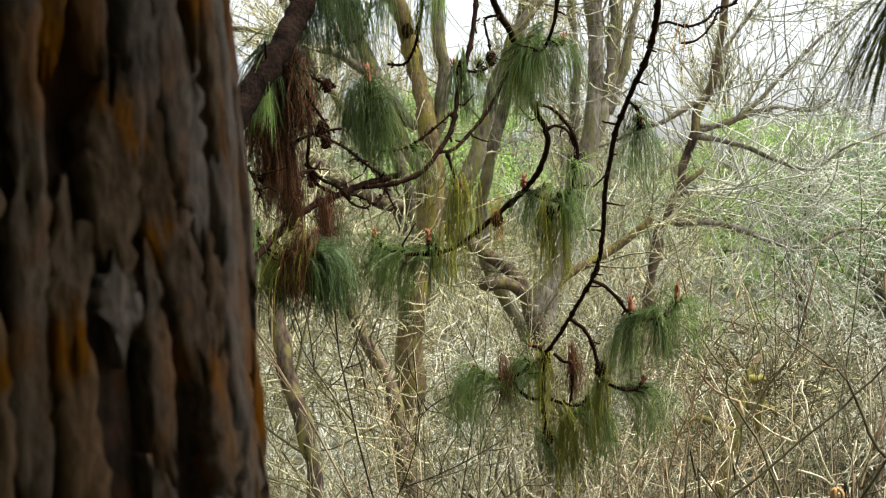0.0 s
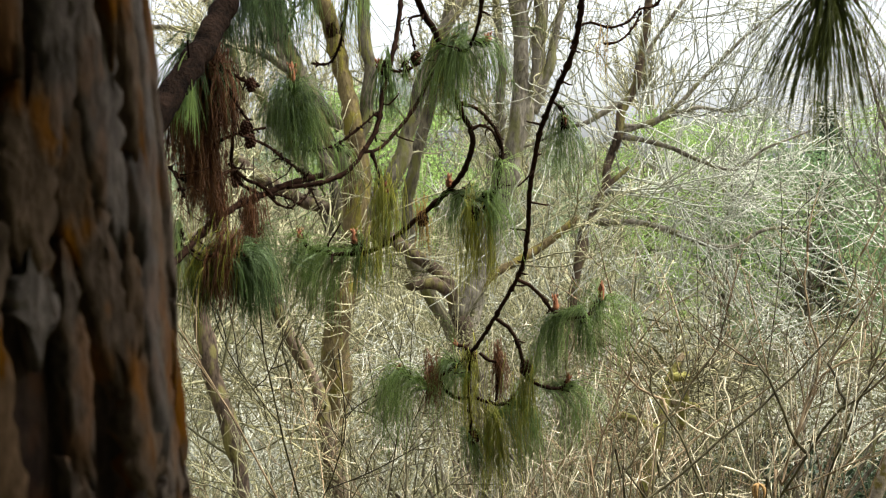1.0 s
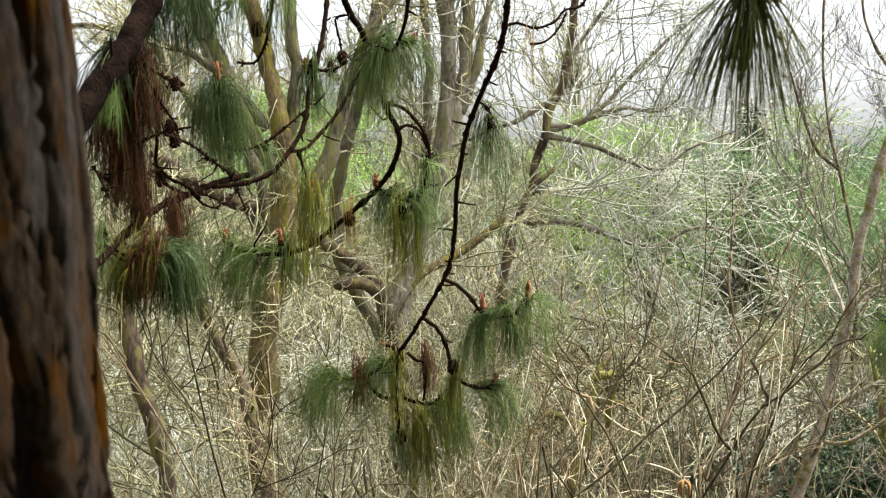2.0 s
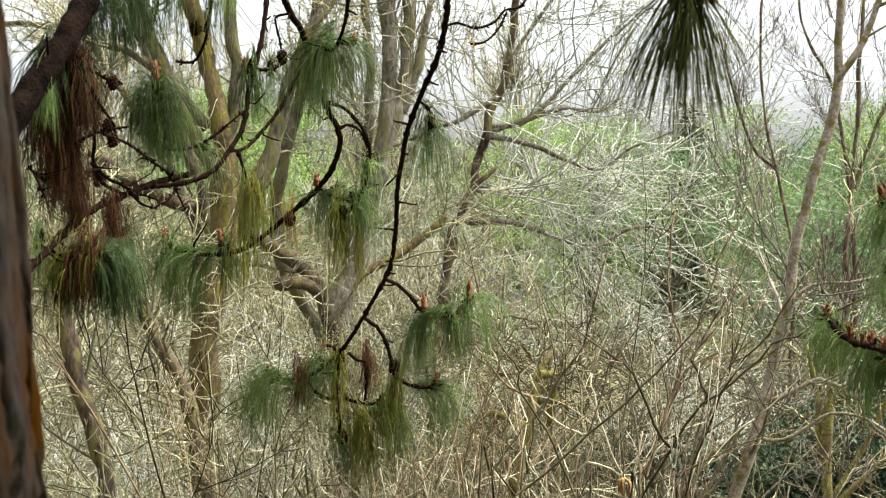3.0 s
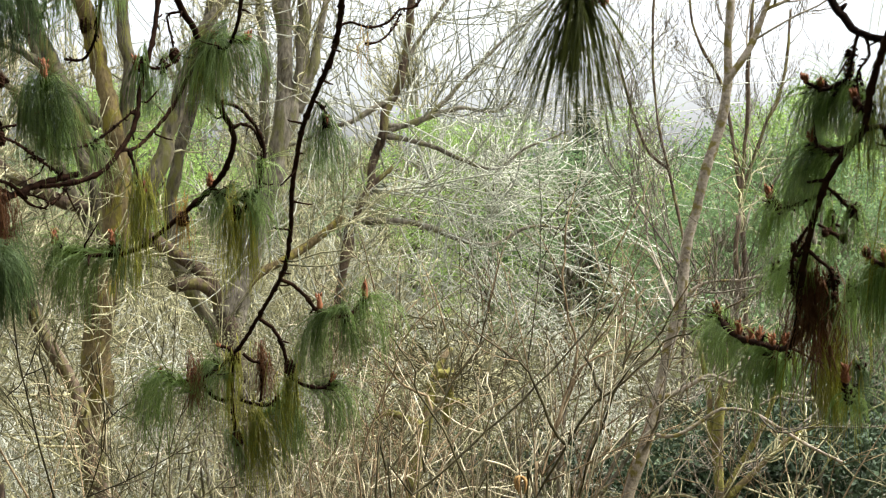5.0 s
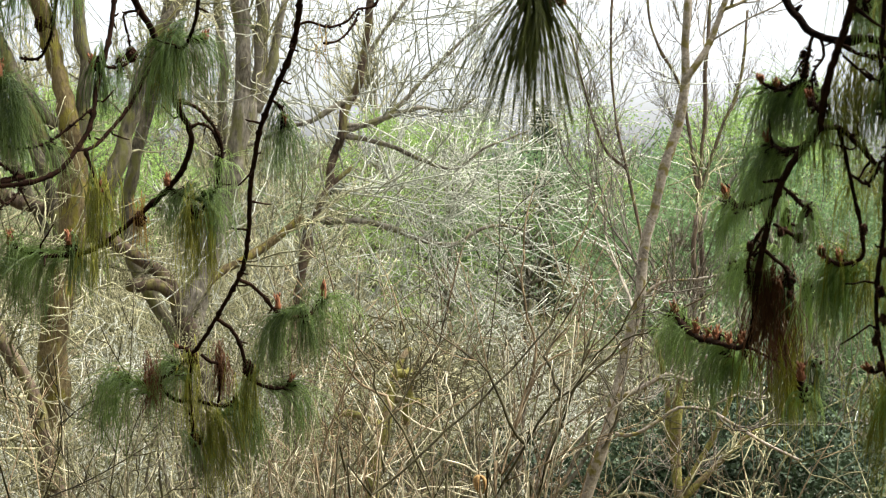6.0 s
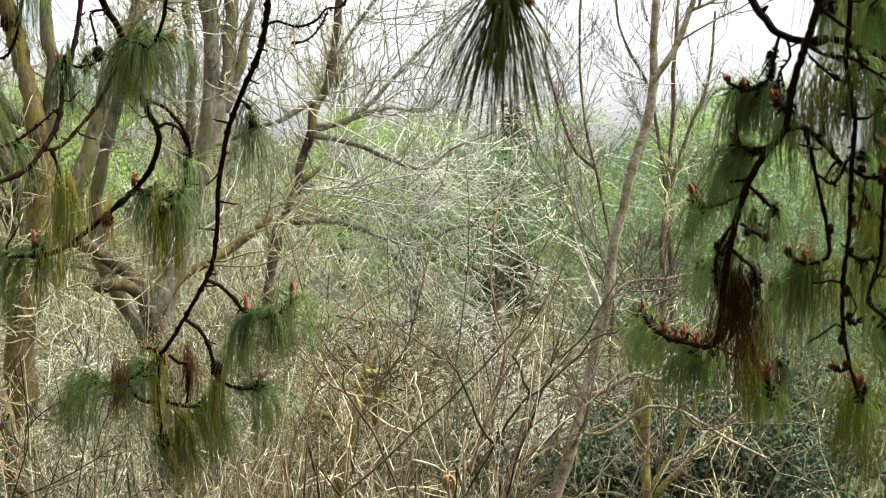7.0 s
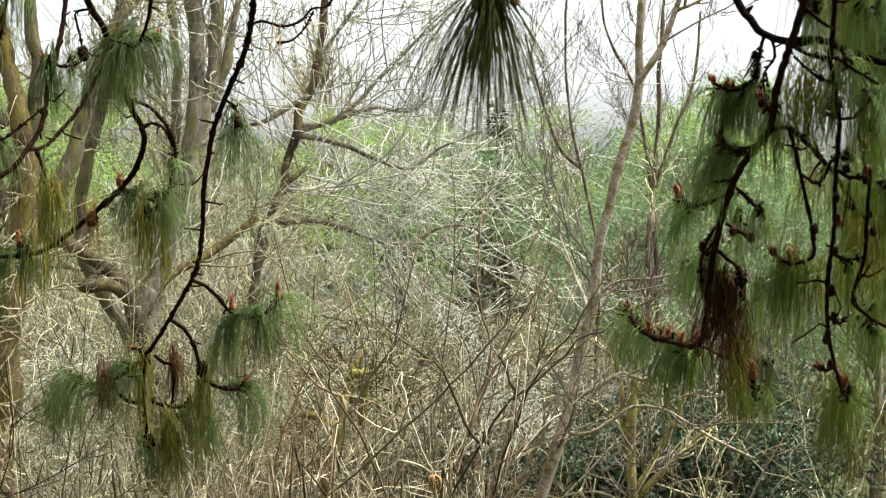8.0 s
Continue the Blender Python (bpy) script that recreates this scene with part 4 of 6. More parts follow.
def bark_plates():
    """Long flaking ridges on the side of the trunk that is seen, each a piece of its own with rounded, ragged rims."""
    rng = np.random.default_rng(17)
    axis = np.array(AXIS[1:])
    for col in range(24):
        a0 = radians(-157 + col * 7.6)
        z = 1.02 + rng.uniform(0, 0.12)
        while z < 2.1:
            if rng.uniform() < 0.16:
                z += rng.uniform(0.03, 0.09)
                continue
            tall, wide, thick = rng.uniform(0.04, 0.2), radians(rng.uniform(5.0, 11.0)), rng.uniform(0.0, 0.006)
            a1, lean, tip = a0 + radians(rng.uniform(-1.5, 1.5)), rng.uniform(-0.5, 0.5), rng.uniform(-0.35, 0.35)
            rows, cols, seed = 18, 7, rng.uniform(0, 99)
            verts = []
            for lift in (1, 0):
                for i in range(rows):
                    for k in range(cols):
                        u, v = k / (cols - 1) - 0.5, i / (rows - 1) - 0.5
                        hz = z + tall * (v + 0.5)
                        rag = noise.noise((seed, hz * 22, 3 * np.sign(u))) * 0.45 + noise.noise((seed, hz * 110, 3 * np.sign(u))) * 0.5
                        pinch = 1 - 0.6 * abs(2 * v) ** 4
                        a = a1 + wide * (u * (pinch + rag * abs(2 * u)) + lean * v + 0.25 * noise.noise((seed + 9, hz * 9, 0)))
                        hz += 0.03 * noise.noise((seed + 5, u * 4, v)) * abs(2 * v)
                        cx, cy = np.interp(hz, axis[:, 2], axis[:, 0]), np.interp(hz, axis[:, 2], axis[:, 1])
                        round_off = (1 - 0.5 * abs(2 * u) ** 5) * (1 - 0.6 * abs(2 * v) ** 8)
                        rough = 0.0024 * noise.noise((a * 26, hz * 40, seed)) + 0.002 * noise.noise((a * 80, hz * 110, seed))
                        r = 0.1635 - 0.008 * (hz - 1.5) + (thick * (round_off + tip * u) + rough if lift else -0.012)
                        verts.append((cx + r * math.cos(a), cy + r * math.sin(a), hz))
            n = rows * cols
            faces = [(i * cols + k, i * cols + k + 1, (i + 1) * cols + k + 1, (i + 1) * cols + k) for i in range(rows - 1) for k in range(cols - 1)]
            edge = [k for k in range(cols)] + [i * cols + cols - 1 for i in range(1, rows)] + [(rows - 1) * cols + k for k in range(cols - 2, -1, -1)] + [i * cols for i in range(rows - 2, 0, -1)]
            faces += [(edge[j], edge[j - 1], edge[j - 1] + n, edge[j] + n) for j in range(len(edge))]
            g = Geo()
            g.add(verts, faces)
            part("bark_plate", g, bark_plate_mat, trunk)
            z += tall * rng.uniform(0.9, 1.05)


bark_plates()


def shade_crown():
    """An unseen dense crown, added over and behind the shelf to keep the trunk in shade."""
    rng = np.random.default_rng(29)
    boughs, sprays = Geo(), Geo()
    for _ in range(230):
        a, r = rng.uniform(0, 2 * math.pi), 5.4 * math.sqrt(rng.uniform(0.02, 1))
        c = np.array([-2.0 + r * math.cos(a), -2.75 + 0.85 * r * math.sin(a), rng.uniform(3.1, 5.2)])
        root = np.array([-0.40, 0.84, min(4.4, c[2])])
        pts = smooth_path([root, (root + c) / 2 + rng.normal(0, 0.15, 3), c], 0.3)
        boughs.tube(pts, np.linspace(0.03, 0.006, len(pts)), 5)
        k = 420
        sprays.leaves(c + rng.normal(0, 0.42, (k, 3)).clip(-0.9, 0.9) * (1, 1, 0.6), 0.10, rng)
    part("shade_crown_bough", boughs, limb_bark_shaded, pine)["kind"] = "stuff"
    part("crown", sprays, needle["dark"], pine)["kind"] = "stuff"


shade_crown()


def shoot(tree, name, r0, r1, *pts):
    """A limb, branch or twig, radii in millimetres: crooked, with knobs where old needles fell."""
    line = smooth_path(pts, 0.008 if r0 < 12 else 0.012)
    rng = np.random.default_rng(int(abs(pts[0][0] * 7919 + pts[-1][2] * 104729)) % 99991)
    n = len(line)
    line[1:-1] += rng.normal(0, r0 * 0.00008, (n - 2, 3))
    rad = np.linspace(r0, r1, n) * (0.001 if r0 > 11 else 0.0007)
    knob = np.ones(n)
    for _ in range(max(2, n // 8)):
        knob[rng.integers(1, n - 1)] += rng.uniform(0.2, 0.55) * (0.1 if r0 > 11 else 1)
    g = Geo()
    g.tube(line, rad * knob, 8 if r0 < 12 else 12)
    for _ in range(max(1, n // 9)):
        i = rng.integers(1, n - 2)
        side = unit(np.cross(line[i + 1] - line[i], rng.normal(size=3)))
        h = rng.uniform(0.005, 0.014) if rng.uniform() < 0.62 else rng.uniform(0.015, 0.04)
        bend = rng.normal(0, 0.5, 3) * h
        g.tube([line[i], line[i] + side * h * 0.5, line[i] + side * h * 0.8 + bend * 0.6, line[i] + side * h + bend + np.array([0, 0, 0.002])], np.minimum(rad[i], 0.004) * np.array([0.8, 0.55, 0.5, 0.35]), 5)
    if name == "twig":
        for _ in range(int(n * 1.6)):
            i = min(n - 2, int(n * (1 - 0.75 * rng.uniform(0, 1) ** 1.3)))
            along = unit(line[i + 1] - line[i])
            side = unit(np.cross(along, rng.normal(size=3)))
            h = rng.uniform(0.002, 0.0065)
            g.tube([line[i], line[i] + side * (rad[i] + h * 0.5) + along * h * 0.3, line[i] + side * (rad[i] + h * 0.8) + along * h], [0.0016, 0.0013, 0.0004], 4)
    return part(name, g, limb_bark_shaded if name == "limb" else twig_bark_shaded, tree)


def shoot_tip(tree, p, d, rng):
    """The scaly knot of old bud scales from which a tuft springs."""
    g = Geo()
    for _ in range(26):
        b = np.asarray(p) - d * rng.uniform(-0.004, 0.024) + rng.normal(0, 0.0025, 3)
        side = unit(np.cross(d, rng.normal(size=3)))
        h = rng.uniform(0.004, 0.011)
        g.tube([b, b + side * h * 0.6 + d * h * 0.3, b + side * h * 0.9 + d * h * 0.8], [0.0022, 0.0016, 0.0004], 4)
    part("shoot_tip", g, twig_bark_shaded, tree)


def tuft(tree, p, d, length, count, spread, kind):
    """A cluster of long needles in bundles of three, which spring from the shoot's end, arch over and hang."""
    rng = np.random.default_rng(int(abs(p[0] * 9973 + p[1] * 7919 + p[2] * 6101) * 10) % 99991)
    d = unit(d)
    old = kind in ("yellow", "dead", "orange")
    near = length < 0.115
    kind = "bright" if near and kind == "green" else kind
    length *= 1.0 if near else 1.12
    if not old and kind != "hang":
        d = unit(d * np.array([1, 1, 0.7]) + np.array([0, 0, 0.2]))
        spread = max(spread, 0.7)
        shoot_tip(tree, p, d, rng)
    reach = 0.05 if old else 0.0 if kind == "hang" else 0.35 * length
    thick = (0.0004 if near else 0.00054) * {"dead": 1.5, "yellow": 1.1, "orange": 1.1, "hang": 1.2}.get(kind, 1.0)
    t = np.linspace(0, 1, 9)
    g = Geo()
    for _ in range(int(count * (0.62 if kind == "hang" else 0.85 if kind == "dead" else 0.28 if kind == "bright" else 0.5 if not near else 0.4))):
        side = unit(np.cross(d, rng.normal(size=3)))
        a = spread * math.sqrt(rng.uniform(0.02, 1))
        v = d * math.cos(a) + side * math.sin(a)
        q = np.asarray(p) - d * (0.01 + reach * rng.uniform(0, 1) ** 1.6) + rng.normal(0, {"yellow": 0.018, "dead": 0.011, "orange": 0.011}.get(kind, 0.003), 3)
        size = length * rng.triangular(0.5, 0.95, 1.4)
        bend = rng.uniform(0.2, 1.2) if kind == "hang" else rng.uniform(0.5, 1.2) if rng.uniform() < 0.1 else rng.uniform(1.9, 5.2)
        for _ in range(3):
            w = unit(v + rng.normal(0, 0.10, 3))
            keep = np.exp(-bend * t * rng.uniform(0.9, 1.1))[:, None]
            way = w * keep + np.array([rng.normal(0, 0.09), rng.normal(0, 0.09), -1.0]) * (1 - keep)
            if kind == "dead":
                way += rng.normal(0, 0.22, way.shape)
            way /= np.linalg.norm(way, axis=1, keepdims=True)
            pts = q + np.concatenate([np.zeros((1, 3)), np.cumsum(way[:-1] * size * rng.uniform(0.85, 1.0) / 8, axis=0)])
            g.tube(pts, thick * np.array([0.9, 1, 1, 1, 1, 0.95, 0.9, 0.75, 0.3]), 3)
    return part("needle_tuft", g, needle[kind], tree, {"dead": "hanging tuft of dead brown needles", "yellow": "tuft of yellowing needles", "orange": "tuft of orange needles"}.get(kind, "drooping tuft of long green needles"))


def back_sprays():
    """The rest of the bough to the right: twigs with needles that hang farther back."""
    rng = np.random.default_rng(77)
    for _ in range(40):
        y = rng.uniform(2.0, 2.7)
        x, z = y * rng.uniform(0.585, 0.70), 1.6 + y * rng.uniform(-0.10, 0.22)
        p = np.array([x, y, z])
        root = p + np.array([rng.uniform(0.0, 0.08), 0.02, rng.uniform(0.06, 0.14)])
        shoot(pine, "twig", 4, 3, tuple(root), tuple((p + root) / 2 + rng.normal(0, 0.012, 3)), tuple(p))
        tuft(pine, tuple(p.round(3)), (rng.normal(0, 0.4), rng.normal(0, 0.4), -0.4), rng.uniform(0.13, 0.17), 60, 0.9, ("green", "green", "yellow", "yellow")[rng.integers(0, 4)])


def bud(tree, p, tip):
    """A scaly upright shoot bud."""
    p, tip = np.asarray(p), np.asarray(tip)
    h = np.linalg.norm(tip - p)
    g = Geo()
    t = np.linspace(0, 1, 9)
    r = 0.17 * h * np.array([0.9, 1.15, 1.1, 1.0, 0.9, 0.8, 0.62, 0.4, 0.1])
    g.tube(p + (tip - p) * t[:, None], np.minimum(r, 0.007), 8)
    rng = np.random.default_rng(int(abs(p[0]) * 10007) + 1)
    up = unit(tip - p)
    for k in range(16):
        side = unit(np.cross(up, rng.normal(size=3)))
        f = rng.uniform(0, 0.85)
        b = p + (tip - p) * f + side * min(0.15 * h, 0.006)
        g.tube([b, b + side * 0.0025 + up * 0.004, b + side * 0.003 + up * 0.008], [0.0018, 0.0014, 0.0003], 4)
    return part("bud", g, bud_mat, tree, "upright reddish-brown scaly bud")


def cone(tree, p, r):
    """A small weathered cone or knot of scales."""
    rng = np.random.default_rng(int(abs(p[0] * 8111 + p[2] * 5003)) + 2)
    g = Geo()
    p = np.asarray(p)
    g.tube([p + (0, 0, 1.1 * r), p + (0, 0, 0.4 * r), p - (0, 0, 0.5 * r), p - (0, 0, 1.2 * r)], [0.25 * r, 0.65 * r, 0.6 * r, 0.1 * r], 8)
    for k in range(34):
        z = 1 - 2 * (k + 0.5) / 34
        a = k * 2.4
        side = np.array([math.cos(a), math.sin(a), 0])
        b = p + side * 0.5 * r * math.sqrt(max(0.05, 1 - z * z)) + np.array([0, 0, z * 1.1 * r])
        e = b + side * r * rng.uniform(0.3, 0.6) - np.array([0, 0, 0.25 * r])
        g.tube([b, (b + e) / 2 + np.array([0, 0, 0.1 * r]), e], [0.28 * r, 0.26 * r, 0.08 * r], 4)
    return part("cone", g, cone_mat, tree, "small dark weathered cone")


# boughs over the view, from which the shoots hang
shoot(pine, "limb", 26, 20, (-0.27, 0.86, 1.42), (-0.35, 1.3, 1.44), (-0.385, 1.75, 1.5), (-0.366, 2.097, 1.583))
shoot(pine, "branch", 14, 9.3, (-0.26, 0.86, 1.25), (-0.36, 1.4, 1.3), (-0.38, 1.9, 1.36), (-0.355, 2.338, 1.415))
shoot(pine, "limb", 30, 12, (-0.34, 0.85, 2.4), (-0.25, 1.6, 2.3), (-0.05, 2.45, 2.15), (0.07, 2.7, 2.06), (0.22, 2.68, 2.05), (0.39, 2.575, 2.04), (0.55, 2.5, 2.1))
shoot(pine, "limb", 30, 11, (-0.34, 0.84, 2.5), (0.05, 1.25, 2.35), (0.5, 1.5, 2.1), (0.78, 1.665, 1.939))
shoot(pine, "limb", 24, 12, (0.2, 1.34, 2.28), (0.55, 1.32, 2.1), (0.77, 1.33, 1.9), (0.87, 1.42, 1.87), (1.05, 1.5, 1.95))
shoot(pine, "twig", 5, 4, (0.5, 1.5, 2.1), (0.5, 1.53, 1.95), (0.492, 1.531, 1.8))
shoot(pine, "limb", 21.4, 18.3, (-0.366, 2.097, 1.583), (-0.325, 2.151, 1.663), (-0.298, 2.204, 1.721), (-0.27, 2.257, 1.777), (-0.249, 2.31, 1.826), (-0.232, 2.363, 1.877), (-0.213, 2.416, 1.949), (-0.18, 2.472, 2.053))
shoot(pine, "branch", 9.3, 8.7, (-0.355, 2.338, 1.415), (-0.306, 2.408, 1.471), (-0.288, 2.476, 1.497), (-0.241, 2.545, 1.54), (-0.19, 2.613, 1.564), (-0.142, 2.681, 1.585), (-0.087, 2.749, 1.6))
shoot(pine, "branch", 6.3, 6.8, (-0.152, 2.667, 1.577), (-0.09, 2.688, 1.585), (-0.042, 2.709, 1.606), (-0.01, 2.731, 1.644), (0.017, 2.754, 1.693), (0.027, 2.777, 1.754), (0.044, 2.8, 1.821), (0.058, 2.824, 1.889), (0.066, 2.848, 1.97), (0.072, 2.874, 2.085))
shoot(pine, "branch", 4.7, 4.6, (-0.251, 2.409, 1.803), (-0.245, 2.443, 1.758), (-0.234, 2.477, 1.717), (-0.234, 2.511, 1.679), (-0.24, 2.544, 1.62), (-0.228, 2.578, 1.585), (-0.19, 2.613, 1.561))
shoot(pine, "twig", 5.0, 2.8, (-0.234, 2.554, 1.61), (-0.262, 2.514, 1.598), (-0.287, 2.473, 1.592), (-0.306, 2.433, 1.59), (-0.32, 2.394, 1.602), (-0.323, 2.354, 1.613))
shoot(pine, "twig", 2.8, 2.3, (-0.32, 2.393, 1.6), (-0.309, 2.382, 1.581), (-0.3, 2.371, 1.561))
shoot(pine, "twig", 3.9, 2.9, (-0.294, 2.449, 1.617), (-0.27, 2.451, 1.646), (-0.228, 2.452, 1.668), (-0.198, 2.452, 1.675), (-0.173, 2.452, 1.68))
shoot(pine, "twig", 3.9, 3.2, (-0.217, 2.452, 1.668), (-0.18, 2.542, 1.652), (-0.15, 2.632, 1.626), (-0.112, 2.722, 1.596))
shoot(pine, "twig", 3.1, 2.6, (-0.182, 2.62, 1.563), (-0.165, 2.622, 1.547), (-0.141, 2.624, 1.54), (-0.133, 2.627, 1.551), (-0.15, 2.63, 1.559), (-0.173, 2.633, 1.566))
shoot(pine, "twig", 3.2, 2.1, (-0.102, 2.728, 1.592), (-0.11, 2.678, 1.567), (-0.129, 2.627, 1.547))
shoot(pine, "twig", 3.7, 2.7, (-0.141, 2.704, 1.694), (-0.138, 2.713, 1.656), (-0.102, 2.724, 1.646), (-0.064, 2.736, 1.657), (-0.027, 2.749, 1.682), (0.017, 2.763, 1.721))
shoot(pine, "twig", 3.8, 2.4, (-0.301, 2.422, 1.476), (-0.272, 2.421, 1.464), (-0.243, 2.421, 1.468), (-0.214, 2.421, 1.466), (-0.195, 2.421, 1.462))
shoot(pine, "twig", 3.0, 2.0, (-0.274, 2.511, 1.531), (-0.27, 2.51, 1.511), (-0.257, 2.51, 1.499), (-0.241, 2.51, 1.498))
shoot(pine, "twig", 5.0, 4.1, (-0.245, 2.544, 1.62), (-0.217, 2.569, 1.592), (-0.193, 2.596, 1.58), (-0.17, 2.621, 1.557))
shoot(pine, "twig", 3.0, 2.5, (-0.126, 2.566, 1.942), (-0.134, 2.563, 1.882), (-0.146, 2.561, 1.845), (-0.164, 2.561, 1.837), (-0.174, 2.561, 1.845))
shoot(pine, "twig", 4.0, 3.6, (-0.034, 2.567, 1.952), (-0.041, 2.574, 1.893), (-0.048, 2.581, 1.844), (-0.064, 2.589, 1.806), (-0.081, 2.599, 1.799), (-0.102, 2.609, 1.802))
shoot(pine, "branch", 10.1, 6.4, (0.078, 2.864, 2.039), (0.096, 2.883, 1.963), (0.114, 2.905, 1.921), (0.138, 2.927, 1.889), (0.151, 2.948, 1.845), (0.17, 2.968, 1.789), (0.192, 2.989, 1.737), (0.216, 3.011, 1.694), (0.22, 3.032, 1.659), (0.206, 3.054, 1.614), (0.18, 3.075, 1.575), (0.118, 3.096, 1.516), (0.057, 3.117, 1.465), (0.015, 3.139, 1.437), (-0.043, 3.162, 1.425), (-0.096, 3.185, 1.429), (-0.138, 3.209, 1.44), (-0.154, 3.235, 1.47))
shoot(pine, "branch", 5.8, 4.9, (0.142, 2.937, 1.867), (0.128, 2.895, 1.812), (0.094, 2.853, 1.738), (0.05, 2.811, 1.681), (0.02, 2.77, 1.651), (-0.011, 2.731, 1.644))
shoot(pine, "twig", 5.3, 4.8, (0.187, 2.985, 1.75), (0.228, 2.993, 1.739), (0.264, 2.999, 1.701), (0.282, 3.006, 1.659), (0.278, 3.011, 1.602), (0.265, 3.017, 1.56), (0.242, 3.024, 1.523))
shoot(pine, "twig", 4.2, 3.6, (0.216, 3.011, 1.694), (0.234, 3.01, 1.706), (0.261, 3.009, 1.695), (0.277, 3.006, 1.659))
shoot(pine, "twig", 4.9, 4.2, (0.177, 3.075, 1.573), (0.21, 3.055, 1.553), (0.243, 3.037, 1.547), (0.263, 3.018, 1.552))
shoot(pine, "branch", 6.3, 3.9, (0.219, 2.671, 2.019), (0.213, 2.706, 1.93), (0.212, 2.744, 1.899), (0.202, 2.782, 1.862), (0.192, 2.822, 1.846), (0.174, 2.862, 1.851))
shoot(pine, "twig", 3.8, 3.3, (0.201, 2.79, 1.858), (0.219, 2.79, 1.854), (0.232, 2.79, 1.863))
shoot(pine, "twig", 4.3, 3.3, (0.006, 2.751, 1.647), (0.017, 2.749, 1.612), (0.023, 2.748, 1.588), (0.034, 2.746, 1.569))
shoot(pine, "twig", 3.4, 2.9, (0.112, 2.902, 1.923), (0.085, 2.902, 1.918), (0.083, 2.901, 1.903), (0.09, 2.9, 1.875), (0.094, 2.899, 1.852))
shoot(pine, "twig", 3.9, 3.3, (0.089, 2.81, 1.813), (0.072, 2.805, 1.804), (0.052, 2.8, 1.803), (0.036, 2.796, 1.808))
shoot(pine, "branch", 8.0, 6.6, (0.388, 2.57, 2.014), (0.392, 2.628, 1.942), (0.395, 2.687, 1.887), (0.389, 2.745, 1.829), (0.359, 2.803, 1.746), (0.345, 2.861, 1.69), (0.339, 2.919, 1.625), (0.337, 2.978, 1.561), (0.342, 3.036, 1.494), (0.339, 3.094, 1.418), (0.327, 3.152, 1.364), (0.289, 3.21, 1.283), (0.263, 3.268, 1.225), (0.24, 3.328, 1.183))
shoot(pine, "twig", 3.7, 3.2, (0.396, 2.693, 1.881), (0.418, 2.696, 1.889), (0.457, 2.699, 1.88), (0.493, 2.703, 1.893), (0.513, 2.708, 1.916), (0.548, 2.712, 1.927), (0.569, 2.717, 1.975))
shoot(pine, "twig", 3.1, 2.7, (0.44, 2.661, 1.846), (0.47, 2.676, 1.853), (0.498, 2.692, 1.879), (0.517, 2.708, 1.913))
shoot(pine, "twig", 3.9, 3.9, (0.361, 2.803, 1.746), (0.379, 2.802, 1.732), (0.386, 2.8, 1.704))
shoot(pine, "twig", 6.3, 5.2, (0.328, 3.146, 1.37), (0.363, 3.167, 1.353), (0.393, 3.187, 1.324), (0.419, 3.207, 1.294), (0.448, 3.227, 1.278), (0.49, 3.249, 1.275), (0.519, 3.271, 1.287), (0.542, 3.294, 1.322))
shoot(pine, "twig", 6.4, 5.2, (0.287, 3.216, 1.277), (0.319, 3.221, 1.254), (0.343, 3.226, 1.211), (0.357, 3.231, 1.158), (0.368, 3.237, 1.133), (0.402, 3.243, 1.116), (0.442, 3.25, 1.11), (0.461, 3.258, 1.125))
shoot(pine, "twig", 6.0, 4.6, (0.24, 3.328, 1.183), (0.201, 3.313, 1.15), (0.156, 3.3, 1.131), (0.117, 3.287, 1.127), (0.077, 3.276, 1.145))
shoot(pine, "twig", 5.3, 5.3, (0.237, 3.322, 1.189), (0.221, 3.322, 1.2), (0.207, 3.323, 1.202))
shoot(pine, "twig", 5.3, 5.3, (0.242, 3.328, 1.181), (0.236, 3.323, 1.098), (0.24, 3.319, 1.025), (0.246, 3.317, 0.979))
shoot(pine, "twig", 5.3, 4.0, (0.26, 3.309, 1.186), (0.283, 3.308, 1.167), (0.303, 3.308, 1.159), (0.302, 3.305, 1.101), (0.297, 3.303, 1.072))
shoot(pine, "twig", 6.0, 4.6, (0.237, 3.322, 1.082), (0.208, 3.314, 1.078), (0.178, 3.308, 1.101), (0.164, 3.301, 1.131))
shoot(pine, "twig", 6.0, 5.3, (0.253, 3.322, 1.077), (0.288, 3.322, 1.065), (0.322, 3.321, 1.064), (0.346, 3.323, 1.085))
shoot(pine, "limb", 7.7, 5.8, (0.78, 1.665, 1.939), (0.814, 1.634, 1.866), (0.824, 1.611, 1.829), (0.836, 1.589, 1.796), (0.847, 1.567, 1.771), (0.871, 1.542, 1.759), (0.894, 1.518, 1.761), (0.916, 1.494, 1.747), (0.945, 1.467, 1.731), (0.984, 1.438, 1.718))
shoot(pine, "branch", 6.3, 6.5, (0.767, 1.32, 1.847), (0.785, 1.366, 1.803), (0.806, 1.412, 1.773), (0.82, 1.46, 1.741), (0.832, 1.508, 1.693), (0.852, 1.555, 1.657), (0.855, 1.606, 1.63), (0.859, 1.657, 1.595), (0.869, 1.706, 1.55), (0.882, 1.753, 1.503), (0.898, 1.8, 1.454), (0.917, 1.846, 1.402), (0.934, 1.893, 1.364), (0.941, 1.944, 1.347), (0.937, 1.999, 1.348), (0.934, 2.053, 1.348), (0.932, 2.108, 1.358), (0.937, 2.162, 1.375))
shoot(pine, "branch", 5.4, 3.5, (0.852, 1.555, 1.657), (0.884, 1.562, 1.658), (0.918, 1.568, 1.633), (0.947, 1.575, 1.609), (0.975, 1.582, 1.578), (1.007, 1.587, 1.545))
